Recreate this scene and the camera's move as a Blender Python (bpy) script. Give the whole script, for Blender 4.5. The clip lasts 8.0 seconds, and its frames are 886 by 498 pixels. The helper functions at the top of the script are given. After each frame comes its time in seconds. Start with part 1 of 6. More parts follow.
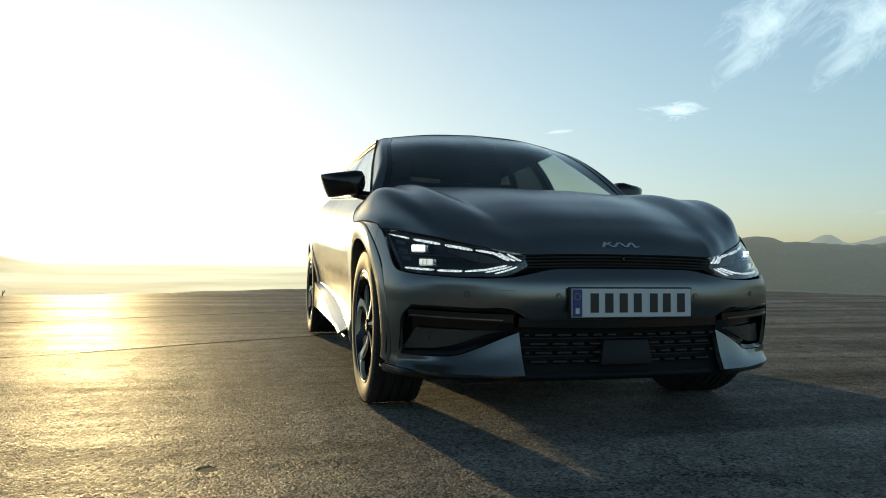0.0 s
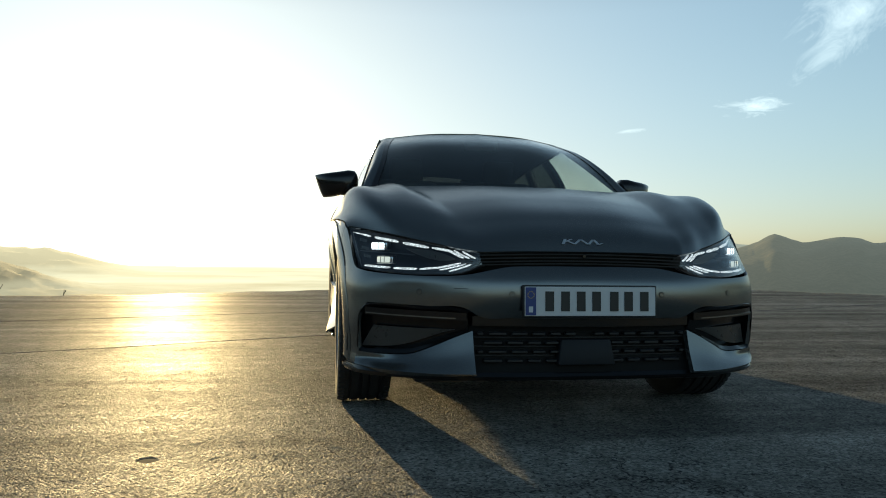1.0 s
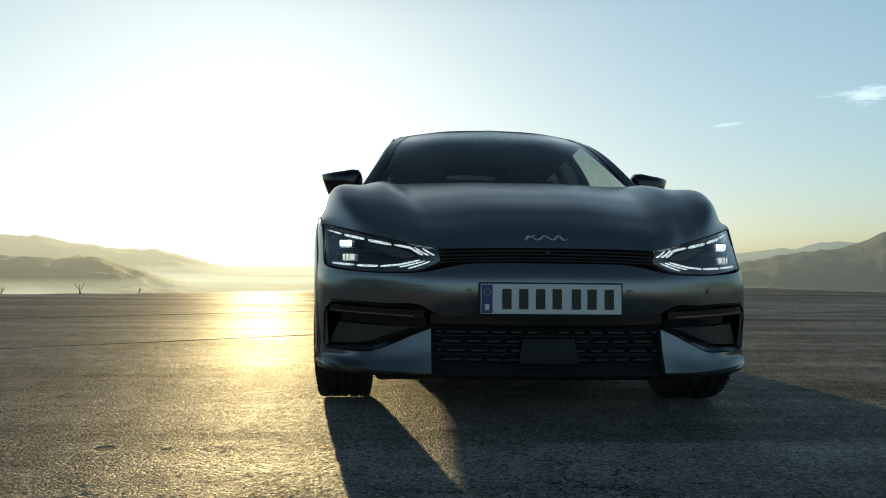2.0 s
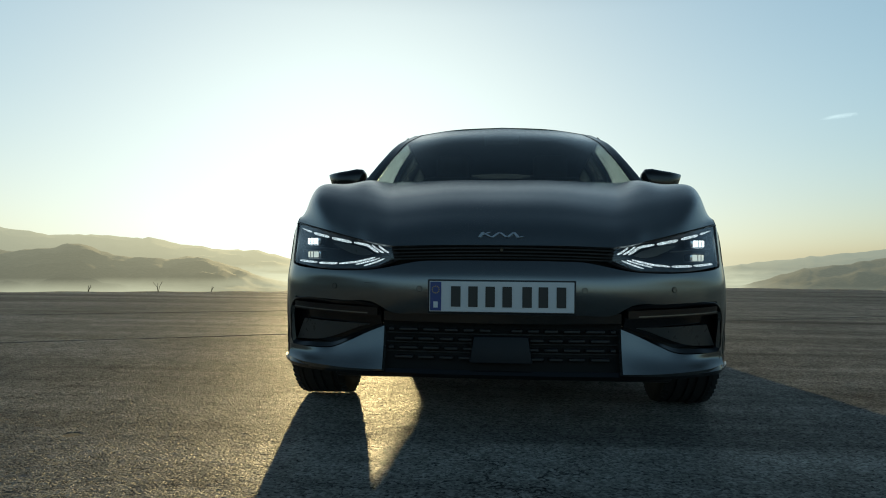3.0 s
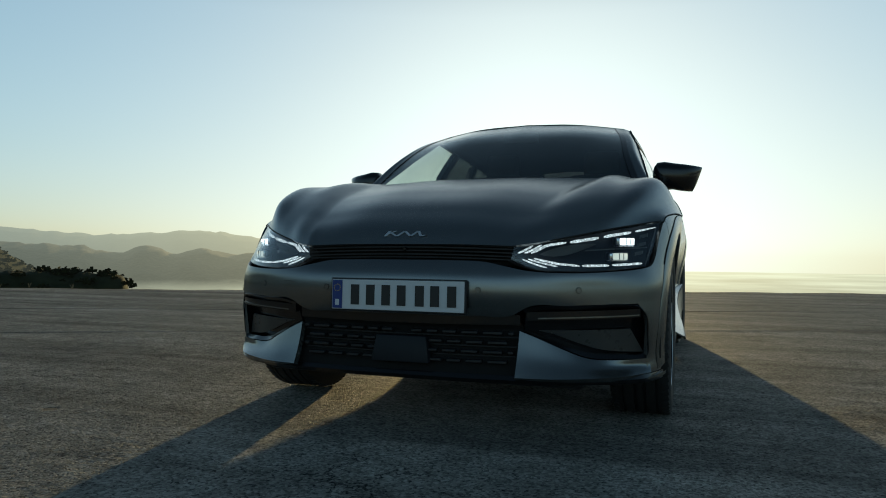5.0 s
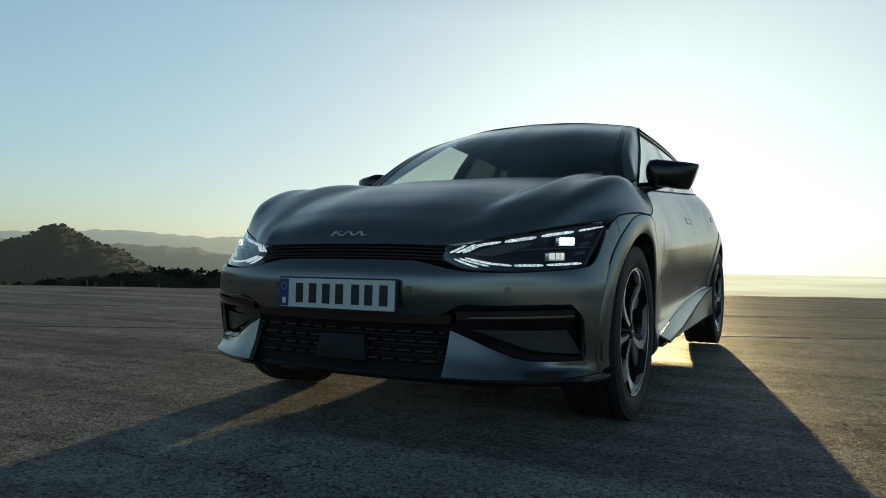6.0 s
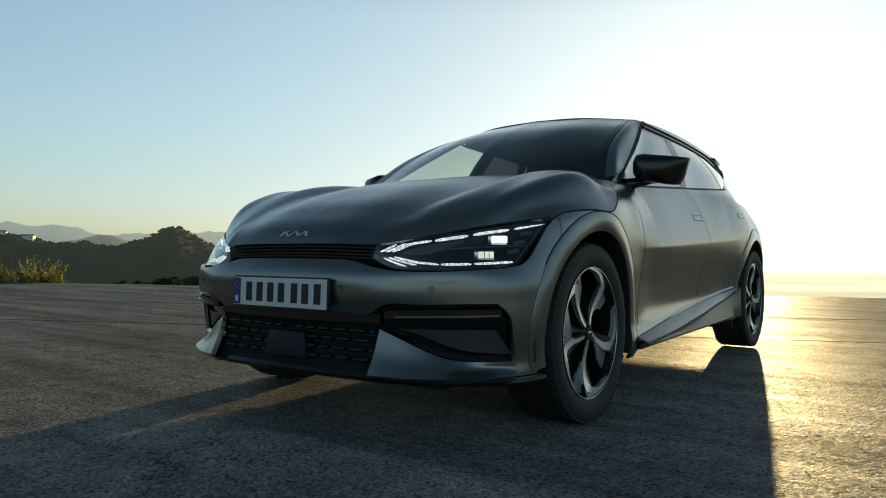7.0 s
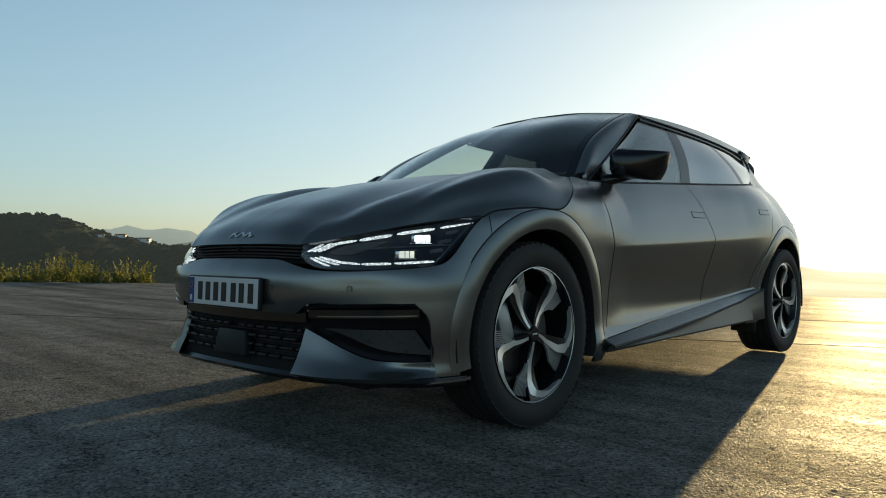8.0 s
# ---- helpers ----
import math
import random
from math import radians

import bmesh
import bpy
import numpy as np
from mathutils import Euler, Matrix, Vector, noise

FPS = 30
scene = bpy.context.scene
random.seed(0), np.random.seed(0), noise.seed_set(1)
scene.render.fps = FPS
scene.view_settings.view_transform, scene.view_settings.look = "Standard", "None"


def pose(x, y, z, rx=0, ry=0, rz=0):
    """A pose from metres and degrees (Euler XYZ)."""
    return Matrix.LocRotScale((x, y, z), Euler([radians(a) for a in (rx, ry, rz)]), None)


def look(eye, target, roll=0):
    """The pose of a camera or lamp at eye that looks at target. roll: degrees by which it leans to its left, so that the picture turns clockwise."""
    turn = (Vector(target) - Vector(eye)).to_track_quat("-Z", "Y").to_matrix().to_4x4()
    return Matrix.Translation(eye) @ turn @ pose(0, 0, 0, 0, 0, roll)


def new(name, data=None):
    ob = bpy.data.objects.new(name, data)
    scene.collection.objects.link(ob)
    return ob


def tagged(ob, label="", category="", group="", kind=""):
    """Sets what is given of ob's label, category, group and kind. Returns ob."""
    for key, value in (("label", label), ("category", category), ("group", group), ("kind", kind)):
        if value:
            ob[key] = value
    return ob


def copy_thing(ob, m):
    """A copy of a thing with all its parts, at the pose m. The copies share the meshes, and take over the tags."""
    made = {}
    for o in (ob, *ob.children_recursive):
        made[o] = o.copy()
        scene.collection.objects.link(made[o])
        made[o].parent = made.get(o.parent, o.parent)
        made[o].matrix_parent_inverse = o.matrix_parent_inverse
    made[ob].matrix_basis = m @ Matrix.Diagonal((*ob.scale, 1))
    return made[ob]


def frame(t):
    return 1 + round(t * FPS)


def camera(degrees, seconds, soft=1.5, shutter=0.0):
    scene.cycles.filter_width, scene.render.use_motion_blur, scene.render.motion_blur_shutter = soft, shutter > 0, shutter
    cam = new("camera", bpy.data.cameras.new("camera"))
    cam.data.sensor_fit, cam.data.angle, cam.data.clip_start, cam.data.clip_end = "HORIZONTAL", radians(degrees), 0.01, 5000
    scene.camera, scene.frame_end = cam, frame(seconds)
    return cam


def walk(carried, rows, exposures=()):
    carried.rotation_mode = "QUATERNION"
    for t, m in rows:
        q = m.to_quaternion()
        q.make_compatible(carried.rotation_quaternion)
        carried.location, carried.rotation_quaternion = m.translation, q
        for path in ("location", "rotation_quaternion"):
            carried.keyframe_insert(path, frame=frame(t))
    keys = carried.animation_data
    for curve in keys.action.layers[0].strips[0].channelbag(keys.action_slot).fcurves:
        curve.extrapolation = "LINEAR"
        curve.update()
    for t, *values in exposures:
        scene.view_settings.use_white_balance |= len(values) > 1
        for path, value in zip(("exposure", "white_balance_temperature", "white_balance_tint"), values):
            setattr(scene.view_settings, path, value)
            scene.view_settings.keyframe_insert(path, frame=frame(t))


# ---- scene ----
cam = camera(64.5, 8.0, soft=1.0)
PATH = [
    (0, (-1.445, -2.416, 0.699), (-0.911, -0.489, 0.713), 0.9),
    (0.5, (-1.24, -2.455, 0.695), (-0.79, -0.507, 0.709), 0.9),
    (1, (-1.01, -2.499, 0.688), (-0.667, -0.529, 0.705), 0.8),
    (1.5, (-0.775, -2.529, 0.686), (-0.552, -0.541, 0.701), 0.7),
    (3, (-0.006, -2.515, 0.676), (-0.168, -0.521, 0.688), 0.5),
    (3.5, (0.243, -2.488, 0.676), (-0.05, -0.51, 0.688), 0.5),
    (4, (0.506, -2.447, 0.679), (0.081, -0.493, 0.689), 0.5),
    (4.5, (0.758, -2.391, 0.675), (0.207, -0.468, 0.687), 0.4),
    (6, (1.564, -2.098, 0.664), (0.634, -0.327, 0.684), 0.5),
    (6.5, (1.819, -1.961, 0.665), (0.773, -0.256, 0.684), 0.4),
    (7, (2.07, -1.788, 0.666), (0.905, -0.162, 0.683), 0.3),
    (7.5, (2.292, -1.607, 0.664), (1.026, -0.059, 0.682), 0.2),
    (8, (2.519, -1.39, 0.664), (1.149, 0.067, 0.682), 0.1),
]
walk(cam, [(t, look(eye, target, roll)) for t, eye, target, roll in PATH], [(0, 0.66, 5900, -2), (1.5, 0.62, 5850, -3), (3, 0.42, 5650, -6), (6, 0.41, 5650, -6), (6.6, 0.6, 5800, -4), (8, 0.65, 6000, -1)])

# ---- world and sun ----
SUN_AZ, SUN_EL = -11.6, 5.2   # degrees; azimuth from +y towards +x
SUN_DIR = Vector((math.sin(radians(SUN_AZ)) * math.cos(radians(SUN_EL)), math.cos(radians(SUN_AZ)) * math.cos(radians(SUN_EL)), math.sin(radians(SUN_EL))))


def node_tree(tree):
    """Short helpers for node graphs: make a node, set its inputs, link."""
    def make(kind, **values):
        n = tree.nodes.new(kind)
        for key, v in values.items():
            if key.startswith("i_"):
                slot = n.inputs[int(key[2:])]
            else:
                slot = n.inputs[key.replace("_", " ")] if key.replace("_", " ") in n.inputs else None
            if slot is None:
                continue
            if isinstance(v, bpy.types.NodeSocket):
                tree.links.new(v, slot)
            else:
                slot.default_value = v
        return n
    return make


world = bpy.data.worlds.new("sky")
scene.world = world
world.use_nodes = True
wt = world.node_tree
wt.nodes.clear()
wn = node_tree(wt)
sky = wn("ShaderNodeTexSky")
sky.sky_type = "NISHITA"
sky.sun_disc = False
sky.sun_elevation = radians(SUN_EL)
sky.sun_rotation = radians(SUN_AZ)
sky.altitude = 300
sky.air_density = 1.0
sky.dust_density = 1.6
sky.ozone_density = 2.5
pale = wn("ShaderNodeHueSaturation", Saturation=0.84, Color=sky.outputs[0])
# the air's own glare near the sun levels off
deep = wn("ShaderNodeVectorMath", i_0=pale.outputs[0], i_1=(0.29, 0.295, 0.30))
deep.operation = "MULTIPLY"
more = wn("ShaderNodeVectorMath", i_0=deep.outputs[0], i_1=(1.0, 1.0, 1.0))
more.operation = "ADD"
even = wn("ShaderNodeVectorMath", i_0=pale.outputs[0], i_1=more.outputs[0])
even.operation = "DIVIDE"
# thin ice clouds: streaky veils in one part of the sky
way = wn("ShaderNodeTexCoord").outputs["Generated"]


def cloud(azimuth, elevation, along, wide, high, scale, lean, amount):
    """A wispy patch centred on a direction; wide and high in degrees."""
    turn = wn("ShaderNodeVectorRotate", Vector=way, Angle=radians(azimuth))
    turn.rotation_type = "Z_AXIS"
    tip = wn("ShaderNodeVectorRotate", Vector=turn.outputs[0], Angle=-radians(elevation))
    tip.rotation_type = "X_AXIS"
    spin = wn("ShaderNodeVectorRotate", Vector=tip.outputs[0], Angle=radians(lean))
    spin.rotation_type = "Y_AXIS"
    flat = wn("ShaderNodeMapping", Vector=spin.outputs[0], Scale=(1 / math.tan(radians(wide)), 0.0, 1 / math.tan(radians(high))))
    reach = wn("ShaderNodeVectorMath", i_0=flat.outputs[0])
    reach.operation = "LENGTH"
    stretch = wn("ShaderNodeMapping", Vector=spin.outputs[0], Scale=(scale, scale, scale * along))
    n = wn("ShaderNodeTexNoise", Vector=stretch.outputs[0], Scale=1.0, Detail=9.0, Roughness=0.68, Distortion=0.9)
    fall = wn("ShaderNodeMapRange", Value=reach.outputs["Value"], i_1=0.0, i_2=1.0, i_3=0.36, i_4=-0.30)
    both = wn("ShaderNodeMath", i_0=n.outputs[0], i_1=fall.outputs[0])
    veil = wn("ShaderNodeMapRange", Value=both.outputs[0], i_1=0.56, i_2=1.05, i_3=0.0, i_4=amount)
    front = wn("ShaderNodeSeparateXYZ", Vector=spin.outputs[0])
    ahead = wn("ShaderNodeMath", i_0=front.outputs[1], i_1=0.0)
    ahead.operation = "GREATER_THAN"
    out = wn("ShaderNodeMath", i_0=veil.outputs[0], i_1=ahead.outputs[0])
    out.operation = "MULTIPLY"
    return out.outputs[0]


# overhead the air is thinner and darker
high = wn("ShaderNodeMapRange", Value=wn("ShaderNodeSeparateXYZ", Vector=way).outputs[2], i_1=0.32, i_2=0.68, i_3=1.0, i_4=0.31)
dome = wn("ShaderNodeVectorMath", i_0=even.outputs[0], i_1=high.outputs[0])
dome.operation = "MULTIPLY"
tint = dome.outputs[0]
for spec in ((40.5, 17.0, 2.6, 11.0, 5.2, 12.0, 36, 0.35), (47.4, 16.5, 2.6, 11.5, 5.6, 12.0, 36, 0.35), (33.6, 11.3, 4.0, 5.0, 1.5, 24.0, -2, 0.44), (24.7, 9.9, 6.0, 2.2, 0.35, 20.0, 5, 0.3), (53, 3.4, 9.0, 12.0, 0.6, 10.0, 0, 0.25)):
    lay = wn("ShaderNodeMix")
    lay.data_type = "RGBA"
    wt.links.new(cloud(*spec), lay.inputs[0])
    wt.links.new(tint, lay.inputs[6])
    lay.inputs[7].default_value = (4.4, 4.5, 4.3, 1)
    tint = lay.outputs[2]
wbg = wn("ShaderNodeBackground", Color=tint, Strength=0.30)
wout = wn("ShaderNodeOutputWorld", Surface=wbg.outputs[0])

sun_data = bpy.data.lights.new("sun", "SUN")
sun_data.energy = 5.0
sun_data.angle = radians(0.6)
sun_data.color = (1.0, 0.66, 0.29)
sun = new("sun", sun_data)
sun.matrix_world = look((0, 0, 0), -SUN_DIR) @ pose(0, 0, 0)
sun.location = (-20, 100, 14)
scene.view_settings.exposure = 0.0

# ---- materials ----
def material(name, colour, rough=0.5, metal=0.0, coat=0.0, spec=0.5, noise_scale=0.0, colour_var=0.0, rough_var=0.0, bump=0.0, bump_scale=200.0):
    """A principled surface with grain at two scales."""
    m = bpy.data.materials.new(name)
    m.use_nodes = True
    t = m.node_tree
    p = t.nodes["Principled BSDF"]
    p.inputs["Base Color"].default_value = (*colour, 1)
    p.inputs["Roughness"].default_value = rough
    p.inputs["Metallic"].default_value = metal
    p.inputs["Coat Weight"].default_value = coat
    p.inputs["Coat Roughness"].default_value = 0.08
    p.inputs["Specular IOR Level"].default_value = spec
    mk = node_tree(t)
    if noise_scale or bump:
        co = mk("ShaderNodeTexCoord").outputs["Object"]
    if noise_scale:
        n1 = mk("ShaderNodeTexNoise", Vector=co, Scale=noise_scale, Detail=6.0, Roughness=0.6)
        n2 = mk("ShaderNodeTexNoise", Vector=co, Scale=noise_scale * 9, Detail=3.0)
        mixn = mk("ShaderNodeMath", i_0=n1.outputs[0], i_1=n2.outputs[0])
        mixn.operation = "ADD"
        if colour_var:
            r = mk("ShaderNodeMapRange", Value=mixn.outputs[0], i_1=0.6, i_2=1.4, i_3=1 - colour_var, i_4=1 + colour_var)
            mul = mk("ShaderNodeMix")
            mul.data_type, mul.blend_type = "RGBA", "MULTIPLY"
            mul.inputs[0].default_value = 1
            mul.inputs[6].default_value = (*colour, 1)
            t.links.new(r.outputs[0], mul.inputs[7])
            t.links.new(mul.outputs[2], p.inputs["Base Color"])
        if rough_var:
            r = mk("ShaderNodeMapRange", Value=mixn.outputs[0], i_1=0.6, i_2=1.4, i_3=rough - rough_var, i_4=rough + rough_var)
            t.links.new(r.outputs[0], p.inputs["Roughness"])
    if bump:
        nb = mk("ShaderNodeTexNoise", Vector=co, Scale=bump_scale, Detail=2.0)
        b = mk("ShaderNodeBump", Strength=bump, Distance=0.002, Height=nb.outputs[0])
        t.links.new(b.outputs[0], p.inputs["Normal"])
    return m


def glass(name, tint, rough=0.0, base=0.04, bend=5.0):
    """A thin tinted pane: clear through, mirror-like at a slant."""
    m = bpy.data.materials.new(name)
    m.use_nodes = True
    t = m.node_tree
    t.nodes.clear()
    mk = node_tree(t)
    clear = mk("ShaderNodeBsdfTransparent", Color=(*tint, 1))
    shine = mk("ShaderNodeBsdfGlossy", Color=(1, 1, 1, 1), Roughness=rough)
    facing = mk("ShaderNodeLayerWeight", Blend=0.5).outputs["Facing"]
    p5 = mk("ShaderNodeMath", i_0=facing, i_1=bend)
    p5.operation = "POWER"
    f = mk("ShaderNodeMapRange", Value=p5.outputs[0], i_3=base, i_4=0.9)
    mx = mk("ShaderNodeMixShader", i_0=f.outputs[0], i_1=clear.outputs[0], i_2=shine.outputs[0])
    mk("ShaderNodeOutputMaterial", Surface=mx.outputs[0])
    return m


def glow(name, colour, strength, beads=0.0):
    m = bpy.data.materials.new(name)
    m.use_nodes = True
    t = m.node_tree
    t.nodes.clear()
    mk = node_tree(t)
    e = mk("ShaderNodeEmission", Color=(*colour, 1), Strength=strength)
    if beads:
        # the light guide's small facets
        co = mk("ShaderNodeTexCoord").outputs["Object"]
        cell = mk("ShaderNodeTexVoronoi", Vector=co, Scale=beads)
        bright = mk("ShaderNodeMapRange", Value=cell.outputs["Distance"], i_1=0.15, i_2=0.65, i_3=strength * 1.6, i_4=strength * 0.5)
        t.links.new(bright.outputs[0], e.inputs["Strength"])
    mk("ShaderNodeOutputMaterial", Surface=e.outputs[0])
    return m


PAINT = material("satin_paint", (0.205, 0.213, 0.213), rough=0.25, metal=0.86, noise_scale=2.0, rough_var=0.02, colour_var=0.03)
BLACK_GLOSS = material("gloss_black", (0.008, 0.008, 0.009), rough=0.16, noise_scale=5, rough_var=0.05)
BLACK_MATT = material("matt_black_plastic", (0.012, 0.012, 0.013), rough=0.6, noise_scale=8, rough_var=0.08, bump=0.15, bump_scale=900)
# near-black: the shade deep inside openings is put into this colour
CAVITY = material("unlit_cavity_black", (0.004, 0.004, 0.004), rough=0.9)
RUBBER = material("tyre_rubber", (0.018, 0.018, 0.018), rough=0.72, noise_scale=12, colour_var=0.3, rough_var=0.1, bump=0.2, bump_scale=500)
ALLOY = material("machined_alloy", (0.80, 0.81, 0.82), rough=0.34, metal=0.72, noise_scale=20, rough_var=0.05)
RIM_BLACK = material("gloss_black_alloy", (0.012, 0.012, 0.013), rough=0.25, metal=0.2, noise_scale=10, rough_var=0.05)
STEEL = material("brake_steel", (0.10, 0.097, 0.094), rough=0.45, metal=0.9, noise_scale=30, rough_var=0.1)
CALIPER = material("grey_caliper", (0.46, 0.47, 0.48), rough=0.45, metal=0.6, noise_scale=15, rough_var=0.08)
CHROME = material("satin_chrome", (0.75, 0.76, 0.78), rough=0.16, metal=1.0, noise_scale=30, rough_var=0.03)
EMBLEM = material("brushed_silver_emblem", (0.80, 0.81, 0.83), rough=0.38, metal=0.8, noise_scale=30, rough_var=0.03)
RIB_GREY = material("grey_wheel_insert", (0.42, 0.425, 0.43), rough=0.4, metal=0.5, noise_scale=30, rough_var=0.05)
DARK_CHROME = material("dark_chrome", (0.25, 0.26, 0.27), rough=0.2, metal=1.0, noise_scale=30, rough_var=0.03)
GRILLE_GREY = material("dark_grey_grille_plastic", (0.016, 0.017, 0.019), rough=0.36, noise_scale=12, rough_var=0.08)
RADAR = material("smooth_dark_radar_cover", (0.010, 0.012, 0.016), rough=0.5, spec=0.25, noise_scale=6, rough_var=0.04)
VENT_PANEL = material("smoky_grey_vent_panel", (0.055, 0.054, 0.052), rough=0.3, noise_scale=6, rough_var=0.05)
LAMP_HOUSE = material("smoked_lamp_housing", (0.006, 0.0065, 0.008), rough=0.34, spec=0.3, noise_scale=8, rough_var=0.05)
LAMP_GREY = material("lamp_inner_grey", (0.075, 0.078, 0.082), rough=0.3, metal=0.6, noise_scale=12, rough_var=0.05)
LENS = glass("lamp_lens_glass", (0.93, 0.95, 0.97))
SCREEN = glass("windscreen_glass", (0.88, 0.91, 0.89))
SIDE_GLASS = glass("side_window_glass", (0.90, 0.94, 0.91), base=0.06, bend=4.0)
PRIVACY = glass("privacy_glass", (0.26, 0.28, 0.27), base=0.20, bend=3.0)
DARK_SCREEN = glass("rear_screen_glass", (0.14, 0.15, 0.15))
LED = glow("white_led", (1.0, 0.98, 0.95), 0.66, 150.0)
LED_BEAM = glow("white_led_beam", (1.0, 0.98, 0.95), 2.2)
LED_SOFT = glow("white_led_low", (1.0, 0.96, 0.80), 0.55)
PLATE_WHITE = material("white_reflective_plate", (0.62, 0.63, 0.65), rough=0.35, noise_scale=20, rough_var=0.05, colour_var=0.03)
PLATE_BLUE = material("blue_plate_band", (0.02, 0.04, 0.20), rough=0.35, noise_scale=20, rough_var=0.05)
BAND_YELLOW = material("yellow_star_print", (0.45, 0.33, 0.04), rough=0.4, noise_scale=20, rough_var=0.05)
PLATE_BLACK = material("black_plate_paint", (0.012, 0.012, 0.013), rough=0.4, noise_scale=20, rough_var=0.05)
SEAT = material("dark_seat_cloth", (0.03, 0.03, 0.032), rough=0.8, noise_scale=15, colour_var=0.15, bump=0.3, bump_scale=600)
TRIM = material("dark_interior_plastic", (0.02, 0.02, 0.021), rough=0.7, noise_scale=12, colour_var=0.1, bump=0.2, bump_scale=700)
SKIRT = material("dark_satin_skirt", (0.085, 0.088, 0.086), rough=0.42, metal=0.5, noise_scale=3.0, rough_var=0.04, colour_var=0.05)
SEAM = material("dark_panel_gap", (0.006, 0.006, 0.006), rough=0.8)

# ---- mesh helpers ----
class Line:
    """A smooth curve through a few points, called with u in 0..1 (or with its own knots)."""
    def __init__(self, points, knots=None):
        self.p = np.array(points, float)
        if self.p.ndim == 1:
            self.p = self.p[:, None]
        if knots is None:
            d = np.linalg.norm(np.diff(self.p, axis=0), axis=1)
            k = np.concatenate([[0], np.cumsum(d)])
            knots = k / k[-1]
        self.k = np.array(knots, float)
        h = np.diff(self.k)[:, None]
        d = np.diff(self.p, axis=0) / h
        m = np.empty_like(self.p)
        m[0], m[-1] = d[0], d[-1]
        m[1:-1] = (d[:-1] * h[1:] + d[1:] * h[:-1]) / (h[1:] + h[:-1])
        self.m = m

    def __call__(self, u):
        u = np.clip(np.asarray(u, float), self.k[0], self.k[-1])
        i = np.clip(np.searchsorted(self.k, u, side="right") - 1, 0, len(self.k) - 2)
        h = (self.k[i + 1] - self.k[i])[..., None]
        t = (u - self.k[i])[..., None] / h
        a, b = 2 * t**3 - 3 * t**2 + 1, t**3 - 2 * t**2 + t
        c, e = -2 * t**3 + 3 * t**2, t**3 - t**2
        return a * self.p[i] + b * h * self.m[i] + c * self.p[i + 1] + e * h * self.m[i + 1]


def graph(xs, ys):
    """A smooth function of one variable."""
    line = Line(ys, xs)
    return lambda x: line(x)[..., 0]


def loft(lines, nu, nv):
    """Points of a sheet through several curves: nu across them, nv along them."""
    v = np.linspace(0, 1, nv)
    rows = np.array([ln(v) for ln in lines])
    u = np.linspace(0, 1, nu)
    d = np.linalg.norm(np.diff(rows, axis=0), axis=2).mean(axis=1)
    k = np.concatenate([[0], np.cumsum(d)]) / d.sum()
    return Line(rows.reshape(len(lines), -1), k)(u).reshape(nu, nv, 3)


def sheet_normals(P):
    a = np.gradient(P, axis=0)
    b = np.gradient(P, axis=1)
    n = np.cross(a, b)
    return n / np.maximum(np.linalg.norm(n, axis=2, keepdims=True), 1e-9)


def shell(P, thick=0.012, keep=None, side=1.0):
    """A sheet of points made into a panel with thickness; keep masks its cells. side 1: the given sheet is the outer face."""
    nu, nv = P.shape[:2]
    N = sheet_normals(P)
    ref = P.reshape(-1, 3).mean(axis=0) - np.array([0, 2.3, 0.55])
    if (N.reshape(-1, 3) @ ref).sum() < 0:
        N = -N
    Q = P - N * thick * side
    keep = np.ones((nu - 1, nv - 1), bool) if keep is None else keep
    verts = np.concatenate([P.reshape(-1, 3), Q.reshape(-1, 3)])
    off = nu * nv
    faces, edges = [], {}
    for i in range(nu - 1):
        for j in range(nv - 1):
            if keep[i, j]:
                q = [i * nv + j, (i + 1) * nv + j, (i + 1) * nv + j + 1, i * nv + j + 1]
                faces.append(q)
                faces.append([k + off for k in reversed(q)])
                for a, b in zip(q, q[1:] + q[:1]):
                    key = (min(a, b), max(a, b))
                    edges[key] = None if key in edges else (a, b)
    for ab in edges.values():
        if ab:
            a, b = ab
            faces.append([b, a, a + off, b + off])
    return verts, faces


def to_bm(verts, faces):
    bm = bmesh.new()
    used = sorted({k for f in faces for k in f})
    at = {k: bm.verts.new(verts[k]) for k in used}
    for f in faces:
        if len({tuple(np.round(verts[k], 6)) for k in f}) > 2:
            try:
                bm.faces.new([at[k] for k in f])
            except ValueError:
                pass
    bmesh.ops.recalc_face_normals(bm, faces=bm.faces)
    return bm


def panel(P, thick=0.012, keep=None, side=1.0):
    return to_bm(*shell(P, thick, keep, side))


def part(name, bm, mat, parent, label="", smooth=40):
    """Link a bmesh as one mesh object under a thing or a part."""
    me = bpy.data.meshes.new(name)
    bm.to_mesh(me)
    bm.free()
    for m in (mat if isinstance(mat, (list, tuple)) else [mat]):
        me.materials.append(m)
    if smooth:
        me.shade_smooth()
        me.set_sharp_from_angle(angle=radians(smooth))
    ob = new(name, me)
    if parent is not None:
        ob.parent = parent
    if label:
        ob["label"] = label
    return ob


def again(ob, parent, m=None):
    """Another object on the same mesh, for repeated pieces."""
    o = ob.copy()
    scene.collection.objects.link(o)
    o.parent = parent
    if m is not None:
        o.matrix_basis = m
    return o


def empty(name, parent=None, m=None):
    ob = new(name)
    ob.empty_display_size = 0.1
    if parent is not None:
        ob.parent = parent
    if m is not None:
        ob.matrix_basis = m
    return ob


